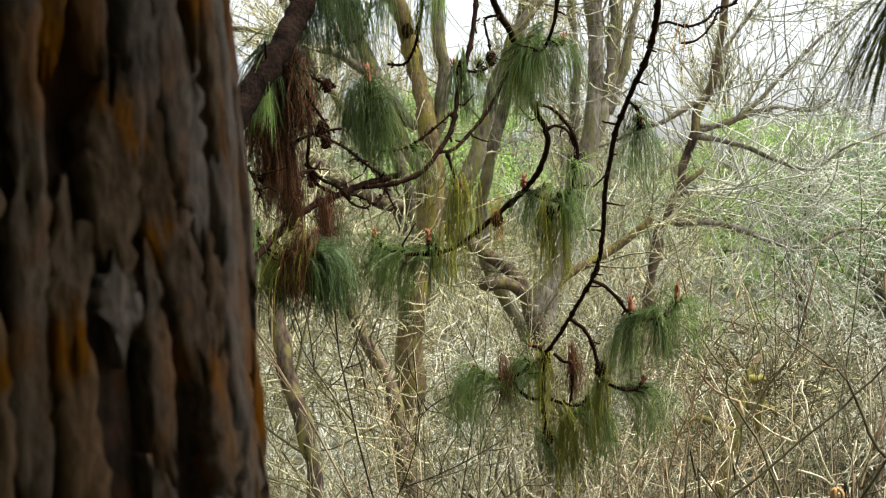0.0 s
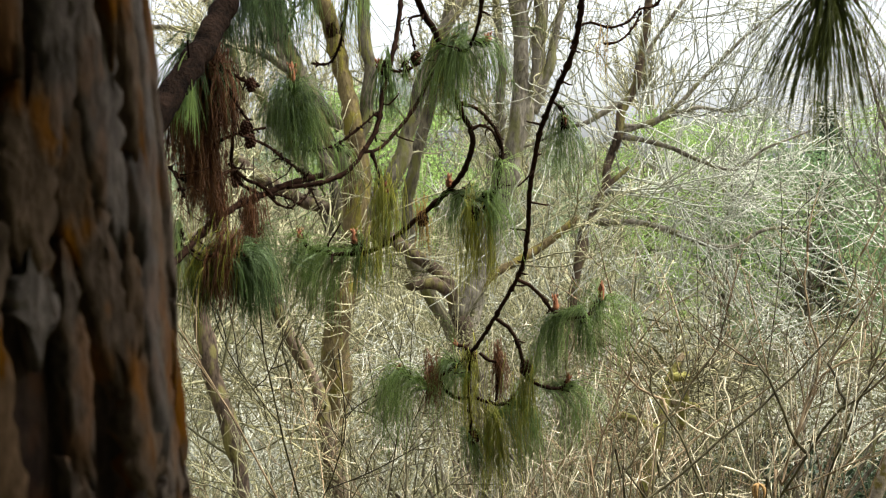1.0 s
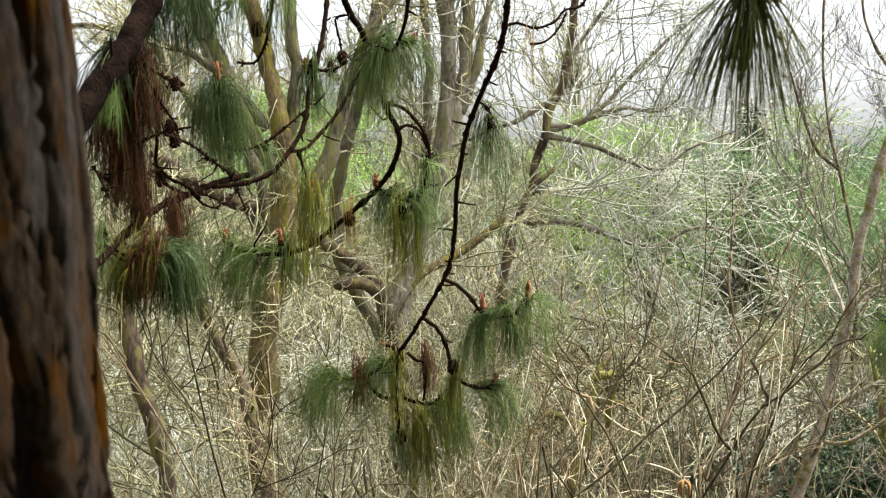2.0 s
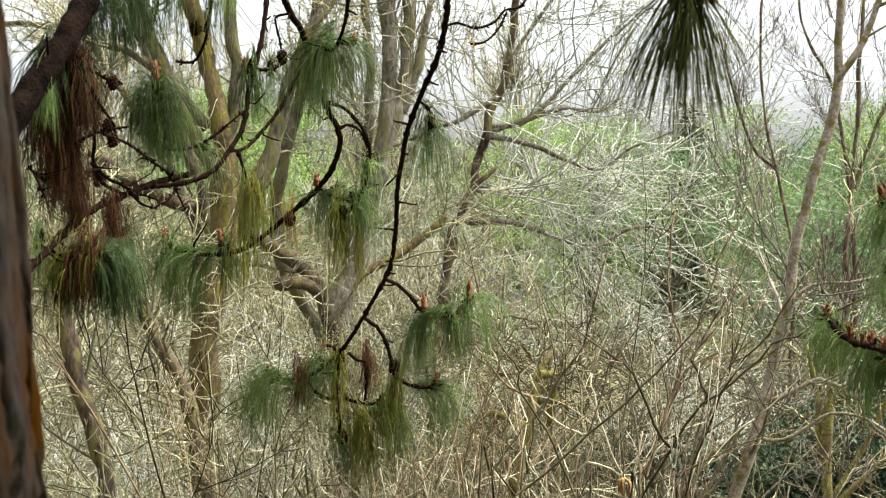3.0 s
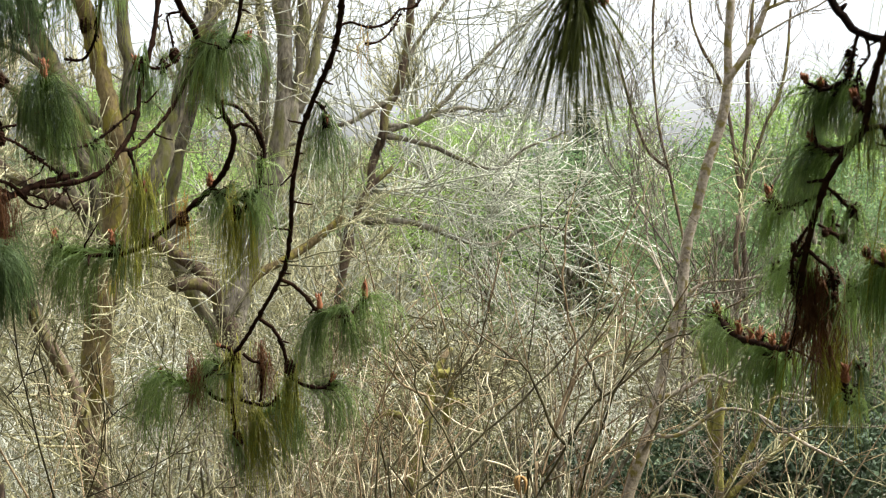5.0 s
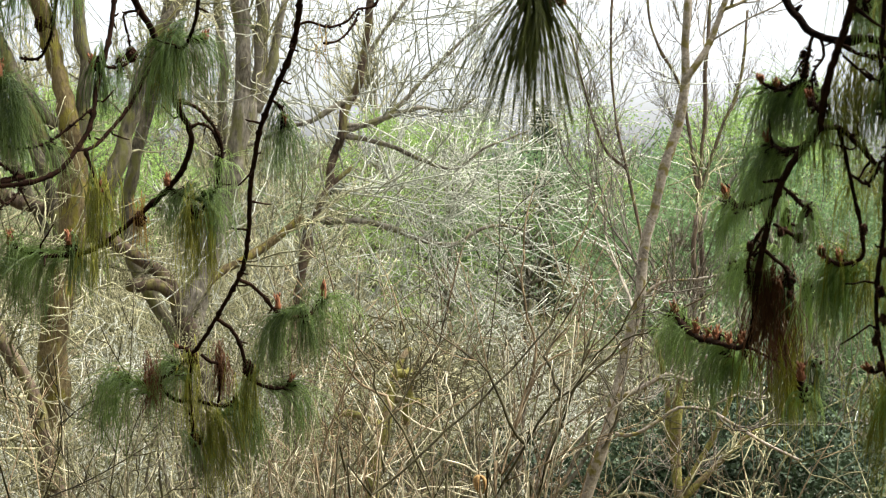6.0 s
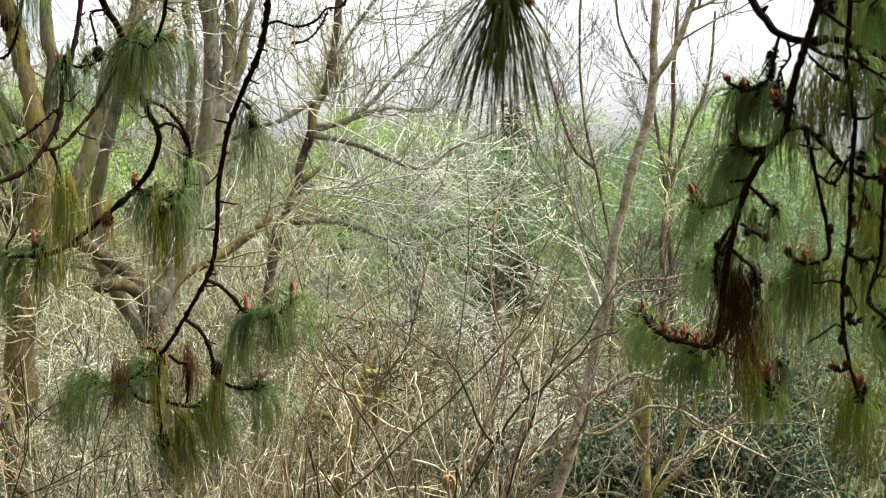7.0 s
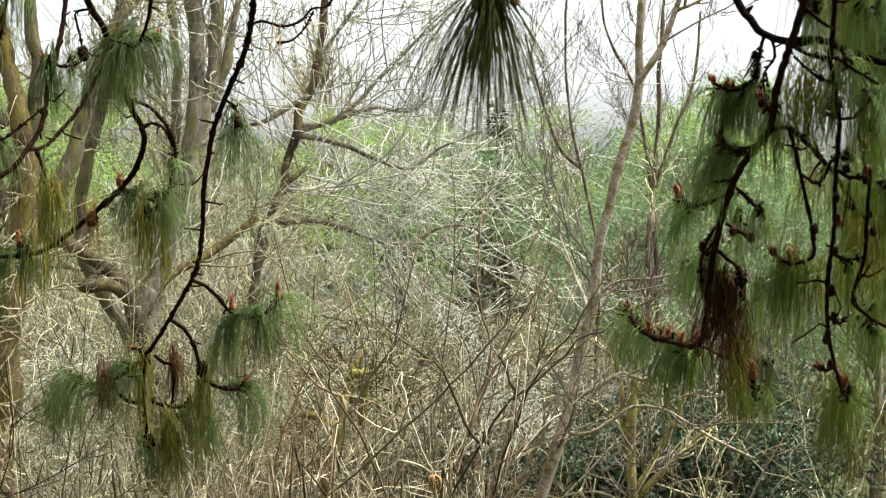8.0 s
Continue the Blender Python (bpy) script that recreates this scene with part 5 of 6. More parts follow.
shoot(pine, "branch", 3.7, 3.7, (0.882, 1.561, 1.655), (0.902, 1.579, 1.623), (0.925, 1.596, 1.574), (0.947, 1.613, 1.524), (0.958, 1.635, 1.497), (0.945, 1.664, 1.488), (0.94, 1.692, 1.497))
shoot(pine, "branch", 4.4, 3.4, (0.861, 1.428, 1.845), (0.865, 1.44, 1.772), (0.87, 1.454, 1.729), (0.888, 1.463, 1.673), (0.893, 1.475, 1.609), (0.898, 1.487, 1.53), (0.9, 1.501, 1.476), (0.909, 1.513, 1.421), (0.924, 1.524, 1.379), (0.943, 1.533, 1.339))
shoot(pine, "branch", 3.2, 3.4, (0.921, 1.45, 1.609), (0.929, 1.466, 1.557), (0.936, 1.482, 1.503), (0.934, 1.5, 1.456), (0.968, 1.51, 1.43), (1.015, 1.516, 1.41))
shoot(pine, "twig", 3.4, 2.9, (0.856, 1.59, 1.639), (0.852, 1.626, 1.634), (0.854, 1.66, 1.636), (0.857, 1.695, 1.65))
shoot(pine, "twig", 2.9, 3.1, (0.862, 1.677, 1.577), (0.857, 1.73, 1.565), (0.859, 1.781, 1.559), (0.867, 1.831, 1.575))
shoot(pine, "twig", 3.4, 2.9, (0.848, 1.567, 1.77), (0.867, 1.612, 1.748), (0.886, 1.657, 1.724))
shoot(pine, "twig", 3.2, 2.9, (0.886, 1.657, 1.724), (0.869, 1.661, 1.713), (0.853, 1.666, 1.709), (0.835, 1.672, 1.719))
shoot(pine, "twig", 2.7, 2.3, (0.854, 1.559, 1.764), (0.855, 1.551, 1.743), (0.839, 1.548, 1.722), (0.836, 1.54, 1.689), (0.838, 1.532, 1.675))
shoot(pine, "twig", 2.9, 2.9, (0.863, 1.666, 1.588), (0.876, 1.662, 1.577), (0.889, 1.657, 1.562))
shoot(pine, "twig", 3.0, 3.0, (0.877, 1.714, 1.539), (0.892, 1.709, 1.529), (0.911, 1.703, 1.518))
shoot(pine, "twig", 3.0, 3.1, (0.87, 1.726, 1.535), (0.872, 1.758, 1.511), (0.879, 1.789, 1.478), (0.898, 1.815, 1.437))
shoot(pine, "twig", 3.4, 3.5, (0.884, 1.753, 1.503), (0.908, 1.762, 1.487), (0.929, 1.773, 1.471), (0.941, 1.785, 1.435))
shoot(pine, "twig", 2.5, 2.6, (0.829, 1.463, 1.735), (0.859, 1.471, 1.717), (0.884, 1.48, 1.709), (0.912, 1.49, 1.709))
shoot(pine, "twig", 3.1, 2.5, (0.818, 1.45, 1.746), (0.842, 1.443, 1.734), (0.866, 1.436, 1.732), (0.887, 1.429, 1.718), (0.911, 1.421, 1.703))
shoot(pine, "twig", 2.6, 2.6, (0.893, 1.475, 1.609), (0.905, 1.465, 1.599), (0.917, 1.455, 1.601))
shoot(pine, "twig", 2.6, 2.6, (0.902, 1.492, 1.51), (0.917, 1.486, 1.503), (0.935, 1.48, 1.507))
shoot(pine, "twig", 2.8, 2.6, (0.914, 1.585, 1.602), (0.912, 1.545, 1.592), (0.905, 1.508, 1.615), (0.894, 1.471, 1.627))
shoot(pine, "twig", 2.7, 2.7, (0.906, 1.509, 1.435), (0.919, 1.505, 1.427), (0.927, 1.503, 1.435))
shoot(pine, "twig", 2.7, 2.7, (0.927, 1.526, 1.372), (0.917, 1.528, 1.368), (0.909, 1.531, 1.372))
tuft(pine, (0.078, 3.276, 1.143), (-1, 0, 0.5), 0.182, 150, 0.8, "green")
tuft(pine, (0.194, 3.316, 1.166), (-0.6, 0, 0.6), 0.150, 110, 0.7, "green")
tuft(pine, (0.349, 3.321, 1.064), (0.6, -0, 0.3), 0.178, 140, 0.6, "green")
tuft(pine, (0.288, 3.319, 1.026), (0.1, -0, -0.6), 0.164, 120, 0.6, "yellow")
tuft(pine, (0.255, 3.317, 0.982), (0.3, -0, -0.4), 0.123, 70, 0.9, "green")
tuft(pine, (0.235, 3.326, 1.151), (0, -0, -1), 0.178, 60, 0.25, "yellow")
tuft(pine, (0.302, 3.308, 1.154), (0, -0, -1), 0.095, 50, 0.2, "dead")
tuft(pine, (0.425, 3.214, 1.275), (-0.2, 0, -0.2), 0.158, 130, 0.7, "green")
tuft(pine, (0.543, 3.292, 1.315), (0.2, -0, 0.8), 0.175, 120, 1.0, "green")
tuft(pine, (0.461, 3.254, 1.11), (0.6, -0, -0.2), 0.161, 100, 0.8, "green")
tuft(pine, (0.363, 3.236, 1.125), (0, -0, -1), 0.133, 70, 0.4, "yellow")
tuft(pine, (0.386, 2.8, 1.695), (0.1, -0, -1), 0.125, 75, 1.05, "green")
tuft(pine, (0.493, 3.248, 1.26), (0.1, -0, -1), 0.127, 60, 0.5, "green")
tuft(pine, (0.147, 3.297, 1.126), (0, -0, -1), 0.108, 40, 0.4, "dead")
tuft(pine, (0.163, 2.862, 1.851), (-0.1, 0, -0.3), 0.145, 190, 1.0, "green")
tuft(pine, (0.154, 2.952, 1.834), (0, -0, -1), 0.120, 60, 0.4, "yellow")
tuft(pine, (0.227, 2.79, 1.86), (0.4, -0, -0.2), 0.136, 80, 0.9, "green")
tuft(pine, (-0.141, 2.657, 1.768), (0, -0, 1), 0.140, 230, 1.0, "green")
tuft(pine, (-0.138, 2.704, 1.712), (0.9, -0, 0.2), 0.126, 150, 0.9, "green")
tuft(pine, (-0.099, 3.188, 1.43), (-0.7, 0, -0.1), 0.169, 170, 0.8, "green")
tuft(pine, (-0.199, 2.421, 1.464), (0.8, -0, -0.1), 0.123, 170, 0.8, "dark")
tuft(pine, (-0.148, 3.217, 1.448), (-0.6, 0, 0.4), 0.125, 90, 1.1, "green")
tuft(pine, (-0.243, 2.421, 1.461), (-0.2, 0, -0.8), 0.108, 90, 0.6, "dead")
tuft(pine, (-0.272, 2.421, 1.461), (-0.4, 0, -0.8), 0.099, 80, 0.6, "yellow")
tuft(pine, (0.118, 3.095, 1.513), (0, -0, -1), 0.114, 50, 0.35, "orange")
tuft(pine, (0.033, 2.747, 1.571), (0, -0, -1), 0.134, 90, 0.45, "yellow")
tuft(pine, (0.02, 3.136, 1.44), (0, -0, -1), 0.115, 50, 0.3, "yellow")
tuft(pine, (-0.03, 3.156, 1.451), (0, -0, 1), 0.103, 60, 1.1, "green")
tuft(pine, (0.229, 3.023, 1.512), (0, -0, -1), 0.148, 110, 0.5, "yellow")
tuft(pine, (0.262, 3.017, 1.56), (0.6, -0, 0.1), 0.135, 100, 1.1, "green")
tuft(pine, (0.278, 3.008, 1.638), (0.1, -0, 0.4), 0.110, 80, 1.1, "green")
tuft(pine, (0.189, 3.067, 1.559), (-0.3, 0, -0.3), 0.125, 80, 1.0, "green")
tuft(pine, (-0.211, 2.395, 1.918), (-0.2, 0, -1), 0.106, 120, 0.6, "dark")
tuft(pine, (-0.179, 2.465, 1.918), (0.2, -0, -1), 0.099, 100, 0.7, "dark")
tuft(pine, (-0.106, 2.566, 1.942), (0, -0, -1), 0.124, 60, 0.8, "green")
tuft(pine, (-0.016, 2.569, 1.933), (0, -0, -1), 0.104, 120, 0.8, "green")
tuft(pine, (-0.041, 2.574, 1.893), (0, -0, -1), 0.094, 60, 0.6, "yellow")
tuft(pine, (-0.276, 2.23, 1.74), (0, -0, -1), 0.099, 90, 0.6, "green")
tuft(pine, (-0.254, 2.442, 1.753), (0, -0, -1), 0.109, 90, 0.4, "dead")
tuft(pine, (-0.27, 2.45, 1.638), (0, -0, -1), 0.109, 80, 0.35, "dead")
tuft(pine, (-0.213, 2.571, 1.529), (0, -0, -1), 0.079, 60, 0.5, "dead")
tuft(pine, (-0.267, 2.512, 1.541), (0, -0, -1), 0.061, 50, 0.4, "dead")
tuft(pine, (-0.211, 2.743, 1.492), (0.5, -0, 0.3), 0.123, 110, 1.1, "green")
tuft(pine, (-0.043, 2.738, 1.644), (0.2, -0, -0.3), 0.100, 70, 1.0, "green")
tuft(pine, (0.027, 2.791, 1.799), (-0.1, 0, -1), 0.124, 70, 0.7, "green")
tuft(pine, (-0.252, 2.426, 1.781), (0.5, -0, 0.1), 0.108, 110, 1.1, "dark")
tuft(pine, (-0.315, 2.422, 1.485), (0, -0, -1), 0.108, 70, 0.5, "green")
tuft(pine, (0.072, 2.805, 1.802), (0, -0, -1), 0.091, 50, 0.6, "green")
tuft(pine, (0.439, 2.661, 1.843), (0, -0, -1), 0.075, 14, 0.2, "orange")
tuft(pine, (-0.017, 3.152, 1.426), (0, -0, -1), 0.116, 50, 0.5, "green")
tuft(pine, (0.492, 1.531, 1.799), (-0.05, 0.01, -0.8), 0.144, 56, 0.62, "hang")
tuft(pine, (0.499, 1.529, 1.802), (0.19, -0.06, -0.8), 0.138, 26, 0.7, "hang")
tuft(pine, (0.479, 1.535, 1.8), (-0.29, 0.08, -0.8), 0.135, 24, 0.66, "hang")
tuft(pine, (0.875, 1.691, 1.713), (-0.38, 0.84, 0.3), 0.083, 130, 0.8, "green")
tuft(pine, (0.903, 1.683, 1.719), (0.29, 0.65, 0.3), 0.077, 86, 0.9, "green")
tuft(pine, (0.865, 1.702, 1.637), (-0.48, 0.87, -0.1), 0.091, 92, 0.8, "green")
tuft(pine, (0.867, 1.673, 1.631), (-0.29, 0.81, -0.3), 0.097, 65, 0.7, "green")
tuft(pine, (0.873, 1.839, 1.564), (-0.29, 0.81, 0.4), 0.083, 81, 0.8, "green")
tuft(pine, (0.945, 2.174, 1.364), (-0.58, 0.89, 0.3), 0.102, 103, 0.85, "green")
tuft(pine, (0.95, 2.004, 1.338), (-0.19, 0.78, 0.3), 0.099, 119, 0.9, "green")
tuft(pine, (0.958, 1.953, 1.338), (0.29, 0.65, -0.6), 0.089, 49, 0.5, "green")
tuft(pine, (0.934, 1.836, 1.435), (0.29, 0.65, -0.8), 0.126, 70, 0.4, "dead")
tuft(pine, (0.998, 1.914, 1.36), (0.19, 0.67, -1), 0.136, 65, 0.4, "yellow")
tuft(pine, (1.012, 1.908, 1.318), (0.29, 0.65, -1), 0.104, 43, 0.5, "yellow")
tuft(pine, (0.958, 1.697, 1.486), (-0.1, 0.76, -0.4), 0.089, 119, 0.8, "green")
tuft(pine, (0.973, 1.669, 1.485), (0.39, 0.62, -0.6), 0.084, 65, 0.7, "yellow")
tuft(pine, (0.977, 1.814, 1.308), (0.19, 0.67, 1), 0.061, 43, 1.2, "green")
tuft(pine, (0.959, 1.558, 1.339), (0.19, 0.67, 0.2), 0.073, 65, 1.2, "green")
tuft(pine, (0.975, 1.605, 1.295), (0.19, 0.67, -0.8), 0.082, 76, 0.6, "yellow")
tuft(pine, (0.895, 1.459, 1.73), (0.39, 0.62, -0.3), 0.085, 108, 0.9, "green")
tuft(pine, (0.886, 1.504, 1.707), (0.1, 0.7, -0.8), 0.082, 76, 0.8, "yellow")
tuft(pine, (0.919, 1.45, 1.692), (0.39, 0.62, -0.3), 0.092, 108, 0.9, "green")
tuft(pine, (0.955, 1.479, 1.589), (0.29, 0.65, -0.4), 0.094, 108, 0.9, "green")
tuft(pine, (0.902, 1.594, 1.647), (0.19, 0.67, -1), 0.073, 49, 0.5, "yellow")
tuft(pine, (0.92, 1.495, 1.622), (0.39, 0.62, -0.5), 0.082, 65, 0.9, "green")
tuft(pine, (0.986, 1.538, 1.417), (0.48, 0.59, -0.6), 0.092, 92, 0.8, "green")
tuft(pine, (0.933, 1.512, 1.495), (0.39, 0.62, -0.8), 0.083, 65, 0.7, "green")
tuft(pine, (0.853, 1.56, 1.676), (0.1, 0.7, -0.8), 0.077, 65, 0.8, "green")
tuft(pine, (0.91, 1.682, 1.554), (0.29, 0.65, -0.8), 0.077, 59, 0.7, "green")
tuft(pine, (0.893, 1.8, 1.493), (-0.19, 0.78, -0.6), 0.082, 59, 0.7, "green")
tuft(pine, (0.956, 1.5, 1.522), (0.29, 0.65, -0.9), 0.089, 65, 0.6, "yellow")
tuft(pine, (0.942, 1.636, 1.695), (0.19, 0.67, -0.8), 0.082, 76, 0.8, "yellow")
tuft(pine, (1.024, 1.565, 1.776), (-0.1, 0.76, -0.7), 0.113, 108, 0.9, "green")
tuft(pine, (0.907, 1.457, 1.788), (0.19, 0.67, -0.9), 0.091, 81, 0.8, "green")
tuft(pine, (0.828, 1.427, 1.782), (0.39, 0.62, -0.9), 0.065, 49, 0.7, "green")
tuft(pine, (1.027, 1.548, 1.484), (0, 0.73, -0.9), 0.113, 86, 0.7, "green")
tuft(pine, (0.948, 1.805, 1.453), (0.19, 0.67, -0.9), 0.083, 43, 0.5, "dark")
tuft(pine, (0.91, 1.812, 1.469), (0.19, 0.67, -1), 0.067, 32, 0.5, "dead")
tuft(pine, (1.071, 1.943, 1.32), (0.58, 0.56, -0.5), 0.090, 65, 0.8, "dark")
tuft(pine, (1.067, 1.731, 1.223), (0, 0.73, -0.9), 0.082, 59, 0.5, "yellow")
tuft(pine, (0.883, 1.654, 1.745), (0.19, 0.67, -1), 0.041, 22, 0.5, "green")
tuft(pine, (0.857, 1.7, 1.713), (-0.8, 0.1, 0.1), 0.088, 120, 0.8, "bright")
tuft(pine, (0.871, 1.68, 1.713), (-0.6, 0.1, 0.1), 0.085, 120, 0.8, "bright")
tuft(pine, (0.886, 1.66, 1.717), (-0.4, 0.1, 0.1), 0.085, 110, 0.8, "bright")
tuft(pine, (0.879, 1.62, 1.688), (0.1, 0.1, -0.3), 0.08, 70, 0.9, "bright")
tuft(pine, (0.872, 1.72, 1.637), (-0.9, 0.1, -0.2), 0.115, 110, 0.6, "bright")
tuft(pine, (0.871, 1.76, 1.609), (-0.5, 0.1, -0.6), 0.1, 80, 0.6, "bright")
tuft(pine, (0.879, 1.84, 1.561), (-0.8, 0.1, -0.1), 0.1, 90, 0.7, "bright")
tuft(pine, (0.913, 1.85, 1.498), (-0.7, 0.1, -0.2), 0.105, 120, 0.8, "bright")
tuft(pine, (0.912, 1.9, 1.471), (-0.6, 0.1, -0.4), 0.09, 80, 0.8, "bright")
tuft(pine, (0.935, 2.16, 1.375), (-0.5, 0.1, 0.5), 0.108, 150, 0.9, "bright")
tuft(pine, (0.936, 2.1, 1.354), (-0.3, 0.1, 0.2), 0.1, 90, 0.9, "bright")
tuft(pine, (0.963, 2.04, 1.341), (-0.3, 0.1, 0.4), 0.115, 160, 1.0, "bright")
tuft(pine, (0.969, 2.0, 1.341), (0.2, 0.1, -0.2), 0.09, 100, 0.8, "bright")
tuft(pine, (0.995, 1.75, 1.479), (-0.4, 0.1, 0.0), 0.115, 150, 0.8, "bright")
tuft(pine, (1.03, 1.78, 1.469), (0.3, 0.1, -0.2), 0.1, 90, 0.9, "yellow")
tuft(pine, (1.002, 1.8, 1.472), (-0.6, 0.1, -0.1), 0.09, 80, 0.8, "green")
tuft(pine, (0.903, 1.62, 1.657), (0, 0.1, -1), 0.08, 60, 0.6, "yellow")
tuft(pine, (0.9, 1.5, 1.674), (0, 0.1, -0.6), 0.065, 80, 0.7, "bright")
tuft(pine, (0.892, 1.55, 1.687), (0.2, 0.1, -0.4), 0.07, 70, 0.9, "yellow")
tuft(pine, (0.976, 1.6, 1.324), (-0.2, 0.1, -0.3), 0.085, 110, 0.7, "bright")
tuft(pine, (0.985, 1.6, 1.323), (0.2, 0.1, -0.8), 0.1, 90, 0.5, "yellow")
tuft(pine, (1.004, 1.62, 1.328), (0.7, 0.1, 0.1), 0.08, 80, 0.9, "bright")
tuft(pine, (1.032, 1.95, 1.278), (0.1, 0.1, -1), 0.09, 80, 0.5, "yellow")
tuft(pine, (1.065, 1.95, 1.285), (0.6, 0.1, -0.2), 0.085, 70, 0.9, "bright")
tuft(pine, (0.942, 1.5, 1.781), (-0.2, 0.1, -0.6), 0.1, 110, 0.9, "bright")
tuft(pine, (0.994, 1.55, 1.753), (-0.2, 0.1, -0.6), 0.1, 110, 0.9, "bright")
tuft(pine, (0.958, 1.55, 1.8), (0, 0.1, -0.8), 0.1, 90, 0.8, "yellow")
tuft(pine, (0.942, 1.6, 1.798), (0.1, 0.1, -0.8), 0.09, 80, 0.8, "green")
tuft(pine, (0.985, 1.55, 1.644), (0, 0.1, -0.6), 0.09, 90, 0.9, "green")
tuft(pine, (1.007, 1.6, 1.553), (0.1, 0.1, -0.8), 0.09, 80, 0.8, "yellow")
tuft(pine, (1.078, 1.7, 1.412), (-0.1, 0.1, -0.4), 0.09, 110, 0.9, "bright")
tuft(pine, (0.899, 1.75, 1.617), (0.2, 0.1, -0.8), 0.07, 60, 0.6, "green")
tuft(pine, (0.944, 1.8, 1.532), (0.1, 0.1, -0.8), 0.08, 60, 0.7, "green")
tuft(pine, (1.031, 1.9, 1.428), (0.1, 0.1, -0.8), 0.1, 80, 0.6, "green")
tuft(pine, (-0.293, 2.42, 1.748), (-0.2, 0.1, -0.8), 0.11, 70, 0.7, "dead")
tuft(pine, (-0.261, 2.42, 1.76), (0, 0.1, -0.8), 0.12, 80, 0.7, "dead")
tuft(pine, (-0.238, 2.45, 1.751), (0.2, 0.1, -0.8), 0.1, 60, 0.7, "dead")
tuft(pine, (-0.309, 2.42, 1.697), (0, 0.1, -1), 0.12, 60, 0.6, "dead")
tuft(pine, (-0.263, 2.5, 1.575), (0, 0.1, -1), 0.09, 60, 0.6, "dead")
tuft(pine, (-0.295, 2.45, 1.608), (0, 0.1, -1), 0.1, 60, 0.6, "dead")
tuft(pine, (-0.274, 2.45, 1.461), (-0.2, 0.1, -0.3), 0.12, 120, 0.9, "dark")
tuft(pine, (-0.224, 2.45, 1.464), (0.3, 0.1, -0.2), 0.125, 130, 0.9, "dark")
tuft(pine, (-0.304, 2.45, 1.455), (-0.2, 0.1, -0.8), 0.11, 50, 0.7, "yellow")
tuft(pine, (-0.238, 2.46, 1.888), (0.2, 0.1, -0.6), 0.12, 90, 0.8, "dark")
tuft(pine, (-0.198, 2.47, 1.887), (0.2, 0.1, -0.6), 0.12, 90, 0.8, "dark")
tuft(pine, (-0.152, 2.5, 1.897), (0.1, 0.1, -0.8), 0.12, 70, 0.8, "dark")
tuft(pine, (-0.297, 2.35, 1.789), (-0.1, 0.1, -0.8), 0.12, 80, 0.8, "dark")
for k in range(7):
    a = 0.9 * k + 0.3
    shoot(pine, "twig", 5, 3, (-0.255, 2.41, 1.79), (-0.255 + 0.035 * math.cos(a), 2.43 + 0.02 * math.sin(a), 1.765 - 0.006 * k), (-0.255 + 0.075 * math.cos(a), 2.44 + 0.04 * math.sin(a), 1.75 - 0.012 * k))
    cone(pine, (-0.255 + 0.06 * math.cos(a), 2.435 + 0.03 * math.sin(a), 1.752 - 0.012 * k), 0.010)
bud(pine, (0.542, 3.289, 1.31), (0.544, 3.292, 1.357))
bud(pine, (0.426, 3.209, 1.296), (0.424, 3.211, 1.332))
bud(pine, (0.458, 3.255, 1.117), (0.464, 3.256, 1.143))
bud(pine, (0.077, 3.275, 1.142), (0.069, 3.276, 1.16))
bud(pine, (0.209, 3.322, 1.2), (0.201, 3.323, 1.21))
bud(pine, (-0.155, 3.219, 1.447), (-0.155, 3.221, 1.483))
bud(pine, (-0.141, 2.657, 1.768), (-0.141, 2.66, 1.809))
bud(pine, (-0.03, 3.156, 1.448), (-0.033, 3.158, 1.483))
bud(pine, (0.174, 2.862, 1.851), (0.173, 2.864, 1.883))
bud(pine, (0.232, 2.79, 1.856), (0.233, 2.791, 1.88))
bud(pine, (0.175, 3.075, 1.575), (0.172, 3.077, 1.607))
bud(pine, (0.386, 2.8, 1.699), (0.386, 2.801, 1.719))
bud(pine, (0.034, 2.746, 1.566), (0.03, 2.747, 1.584))
bud(pine, (-0.154, 2.705, 1.713), (-0.167, 2.704, 1.709))
bud(pine, (-0.138, 2.705, 1.722), (-0.132, 2.705, 1.73))
bud(pine, (-0.223, 2.422, 1.476), (-0.227, 2.422, 1.485))
bud(pine, (0.302, 3.308, 1.151), (0.302, 3.308, 1.167))
bud(pine, (0.023, 2.791, 1.799), (0.02, 2.793, 1.829))
bud(pine, (0.936, 2.162, 1.373), (0.934, 2.164, 1.397))
bud(pine, (0.938, 2.009, 1.347), (0.939, 2.01, 1.373))
bud(pine, (0.935, 2.037, 1.346), (0.937, 2.037, 1.367))
bud(pine, (0.935, 2.075, 1.353), (0.932, 2.077, 1.376))
bud(pine, (0.939, 1.966, 1.349), (0.937, 1.967, 1.366))
bud(pine, (0.939, 1.928, 1.353), (0.941, 1.929, 1.373))
bud(pine, (0.862, 1.822, 1.569), (0.86, 1.824, 1.588))
bud(pine, (0.853, 1.688, 1.644), (0.853, 1.689, 1.66))
bud(pine, (0.835, 1.672, 1.716), (0.834, 1.673, 1.728))
bud(pine, (0.887, 1.657, 1.722), (0.886, 1.658, 1.742))
bud(pine, (0.961, 1.787, 1.319), (0.962, 1.789, 1.345))
bud(pine, (0.941, 1.532, 1.343), (0.944, 1.532, 1.361))
bud(pine, (0.947, 1.666, 1.491), (0.947, 1.667, 1.506))
bud(pine, (0.938, 1.692, 1.494), (0.933, 1.694, 1.507))
bud(pine, (0.917, 1.455, 1.601), (0.921, 1.454, 1.61))
bud(pine, (0.944, 1.497, 1.633), (0.944, 1.498, 1.643))
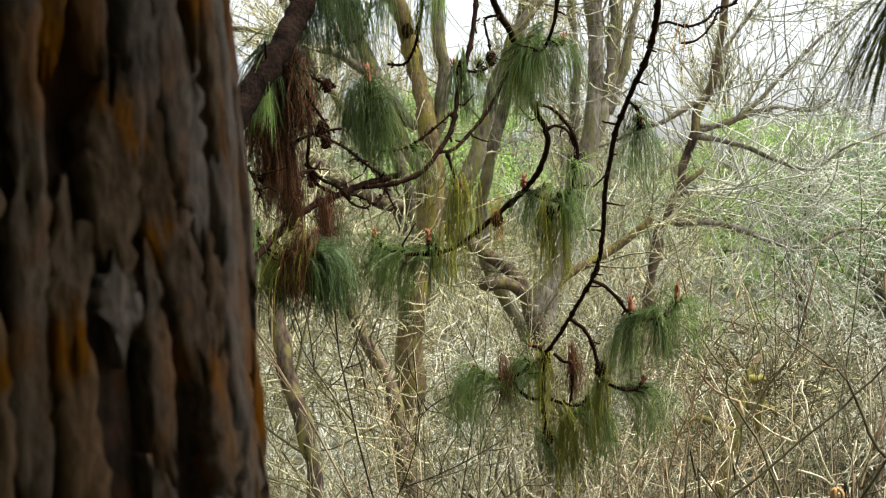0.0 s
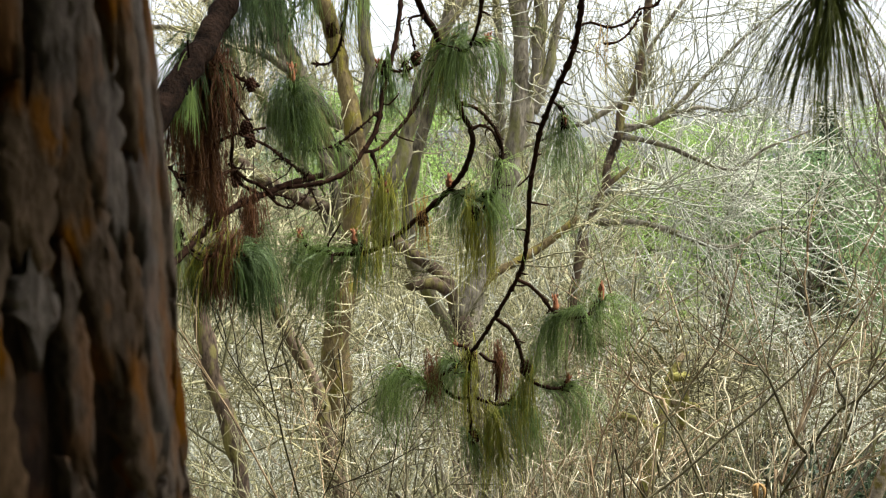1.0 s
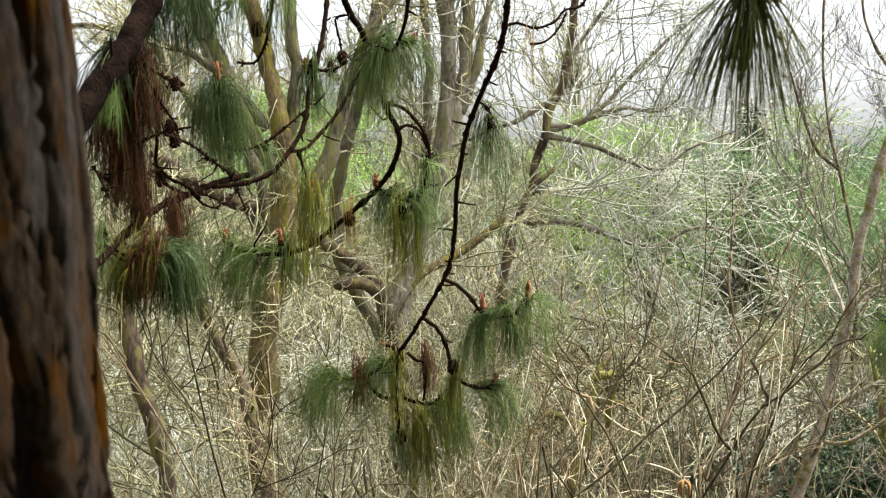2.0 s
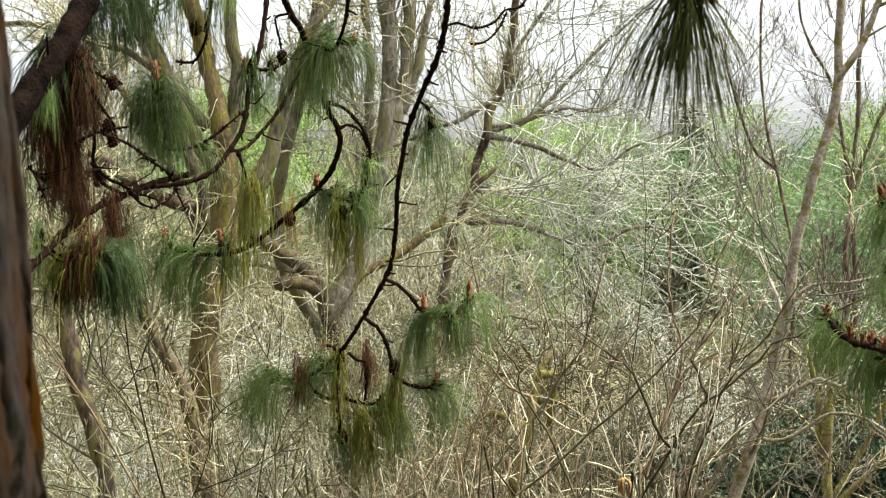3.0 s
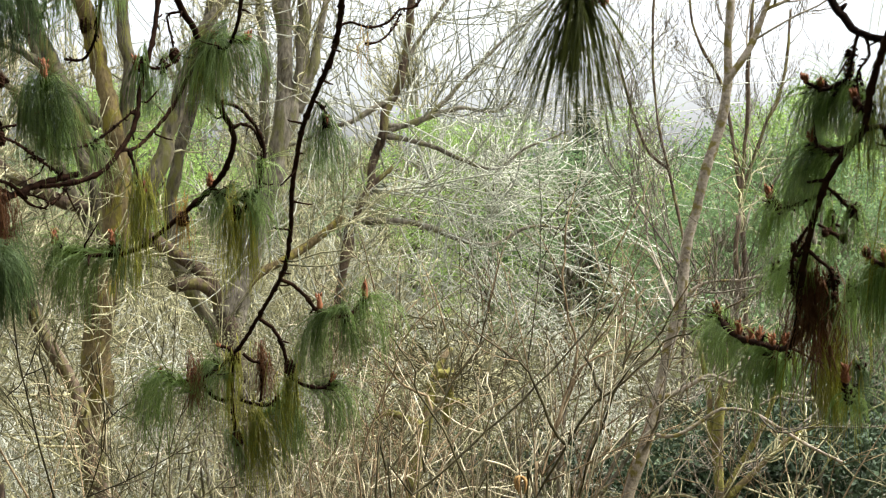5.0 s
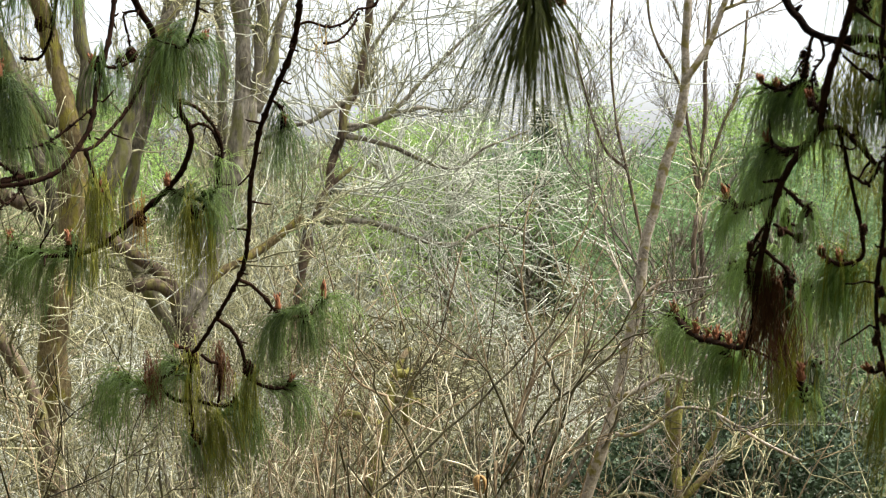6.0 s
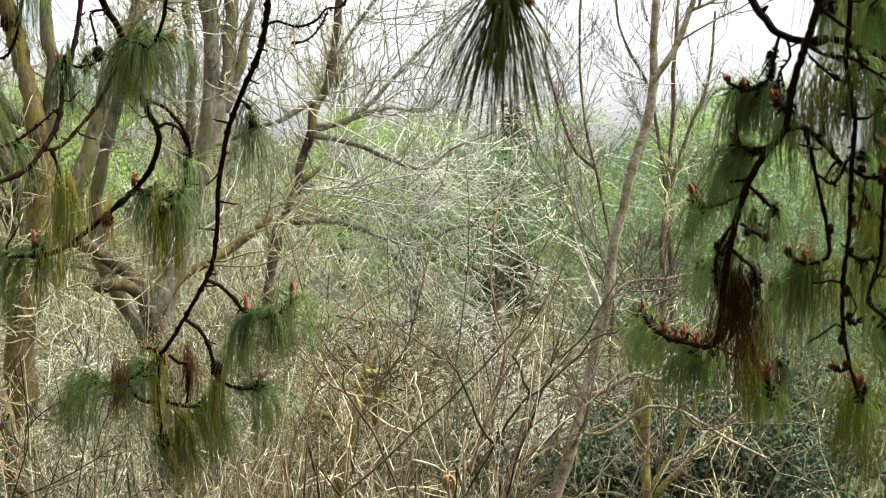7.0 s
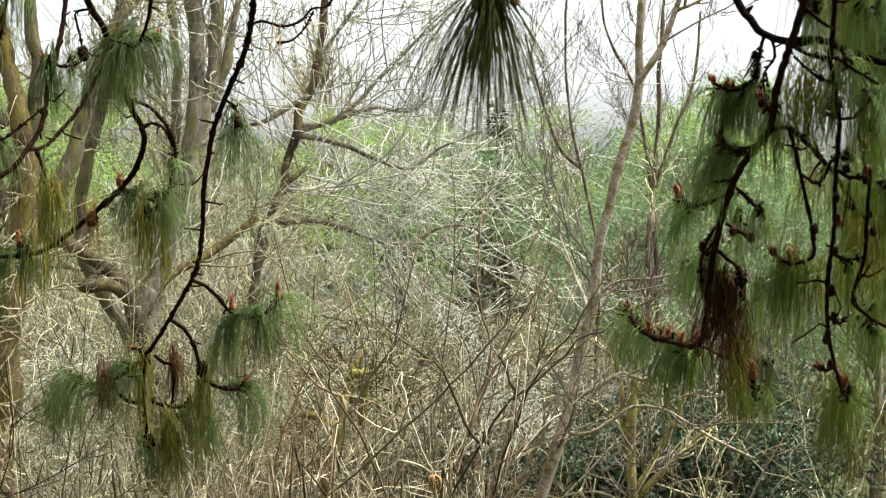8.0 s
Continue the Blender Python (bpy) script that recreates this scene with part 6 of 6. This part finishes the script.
bud(pine, (0.833, 1.541, 1.689), (0.831, 1.542, 1.698))
bud(pine, (0.912, 1.53, 1.368), (0.906, 1.532, 1.375))
bud(pine, (0.9, 1.484, 1.543), (0.904, 1.483, 1.55))
bud(pine, (0.853, 1.666, 1.712), (0.853, 1.667, 1.721))
bud(pine, (0.479, 1.535, 1.802), (0.478, 1.535, 1.786))
bud(pine, (0.492, 1.531, 1.804), (0.493, 1.53, 1.787))
bud(pine, (0.505, 1.528, 1.802), (0.507, 1.526, 1.785))
bud(pine, (0.514, 1.525, 1.804), (0.519, 1.523, 1.789))
cone(pine, (0.095, 2.898, 1.836), 0.0126)
cone(pine, (0.118, 3.097, 1.506), 0.0135)
cone(pine, (0.225, 3.023, 1.52), 0.0132)
cone(pine, (0.242, 3.327, 1.175), 0.0146)
cone(pine, (0.359, 3.23, 1.162), 0.0142)
cone(pine, (-0.203, 2.488, 1.659), 0.0108)
cone(pine, (-0.066, 2.579, 1.859), 0.0111)
cone(pine, (0.246, 3.317, 0.987), 0.0146)
cone(pine, (-0.235, 2.571, 1.592), 0.0112)
cone(pine, (0.899, 1.461, 1.609), 0.0036)
cone(pine, (0.981, 1.578, 1.564), 0.0046)
cone(pine, (0.892, 1.473, 1.576), 0.0049)
cone(pine, (0.906, 1.508, 1.415), 0.0044)
cone(pine, (0.901, 1.495, 1.467), 0.0057)
cone(pine, (0.941, 1.602, 1.535), 0.0060)
cone(pine, (0.871, 1.426, 1.73), 0.0035)
cone(pine, (1.01, 1.578, 1.543), 0.0039)
cone(pine, (0.905, 1.696, 1.521), 0.0056)
cone(pine, (0.933, 1.686, 1.503), 0.0048)
cone(pine, (0.935, 1.777, 1.44), 0.0043)
cone(pine, (0.896, 1.804, 1.442), 0.0067)
cone(pine, (0.866, 1.758, 1.507), 0.0057)
cone(pine, (0.936, 1.677, 1.492), 0.0041)
cone(pine, (0.899, 1.484, 1.514), 0.0043)
cone(pine, (0.908, 1.5, 1.436), 0.0043)
cone(pine, (0.905, 1.51, 1.408), 0.0050)
cone(pine, (0.972, 1.577, 1.566), 0.0053)
cone(pine, (0.989, 1.578, 1.557), 0.0046)
cone(pine, (0.935, 1.463, 1.537), 0.0043)
cone(pine, (0.93, 1.493, 1.456), 0.0037)
cone(pine, (0.914, 1.447, 1.597), 0.0048)
cone(pine, (0.927, 1.458, 1.557), 0.0036)
cone(pine, (0.917, 1.519, 1.377), 0.0044)
cone(pine, (0.897, 1.463, 1.609), 0.0042)
cone(pine, (0.896, 1.475, 1.553), 0.0036)
cone(pine, (0.943, 1.606, 1.524), 0.0039)
cone(pine, (0.829, 1.534, 1.687), 0.0050)
cone(pine, (0.882, 1.703, 1.528), 0.0048)

back_sprays()
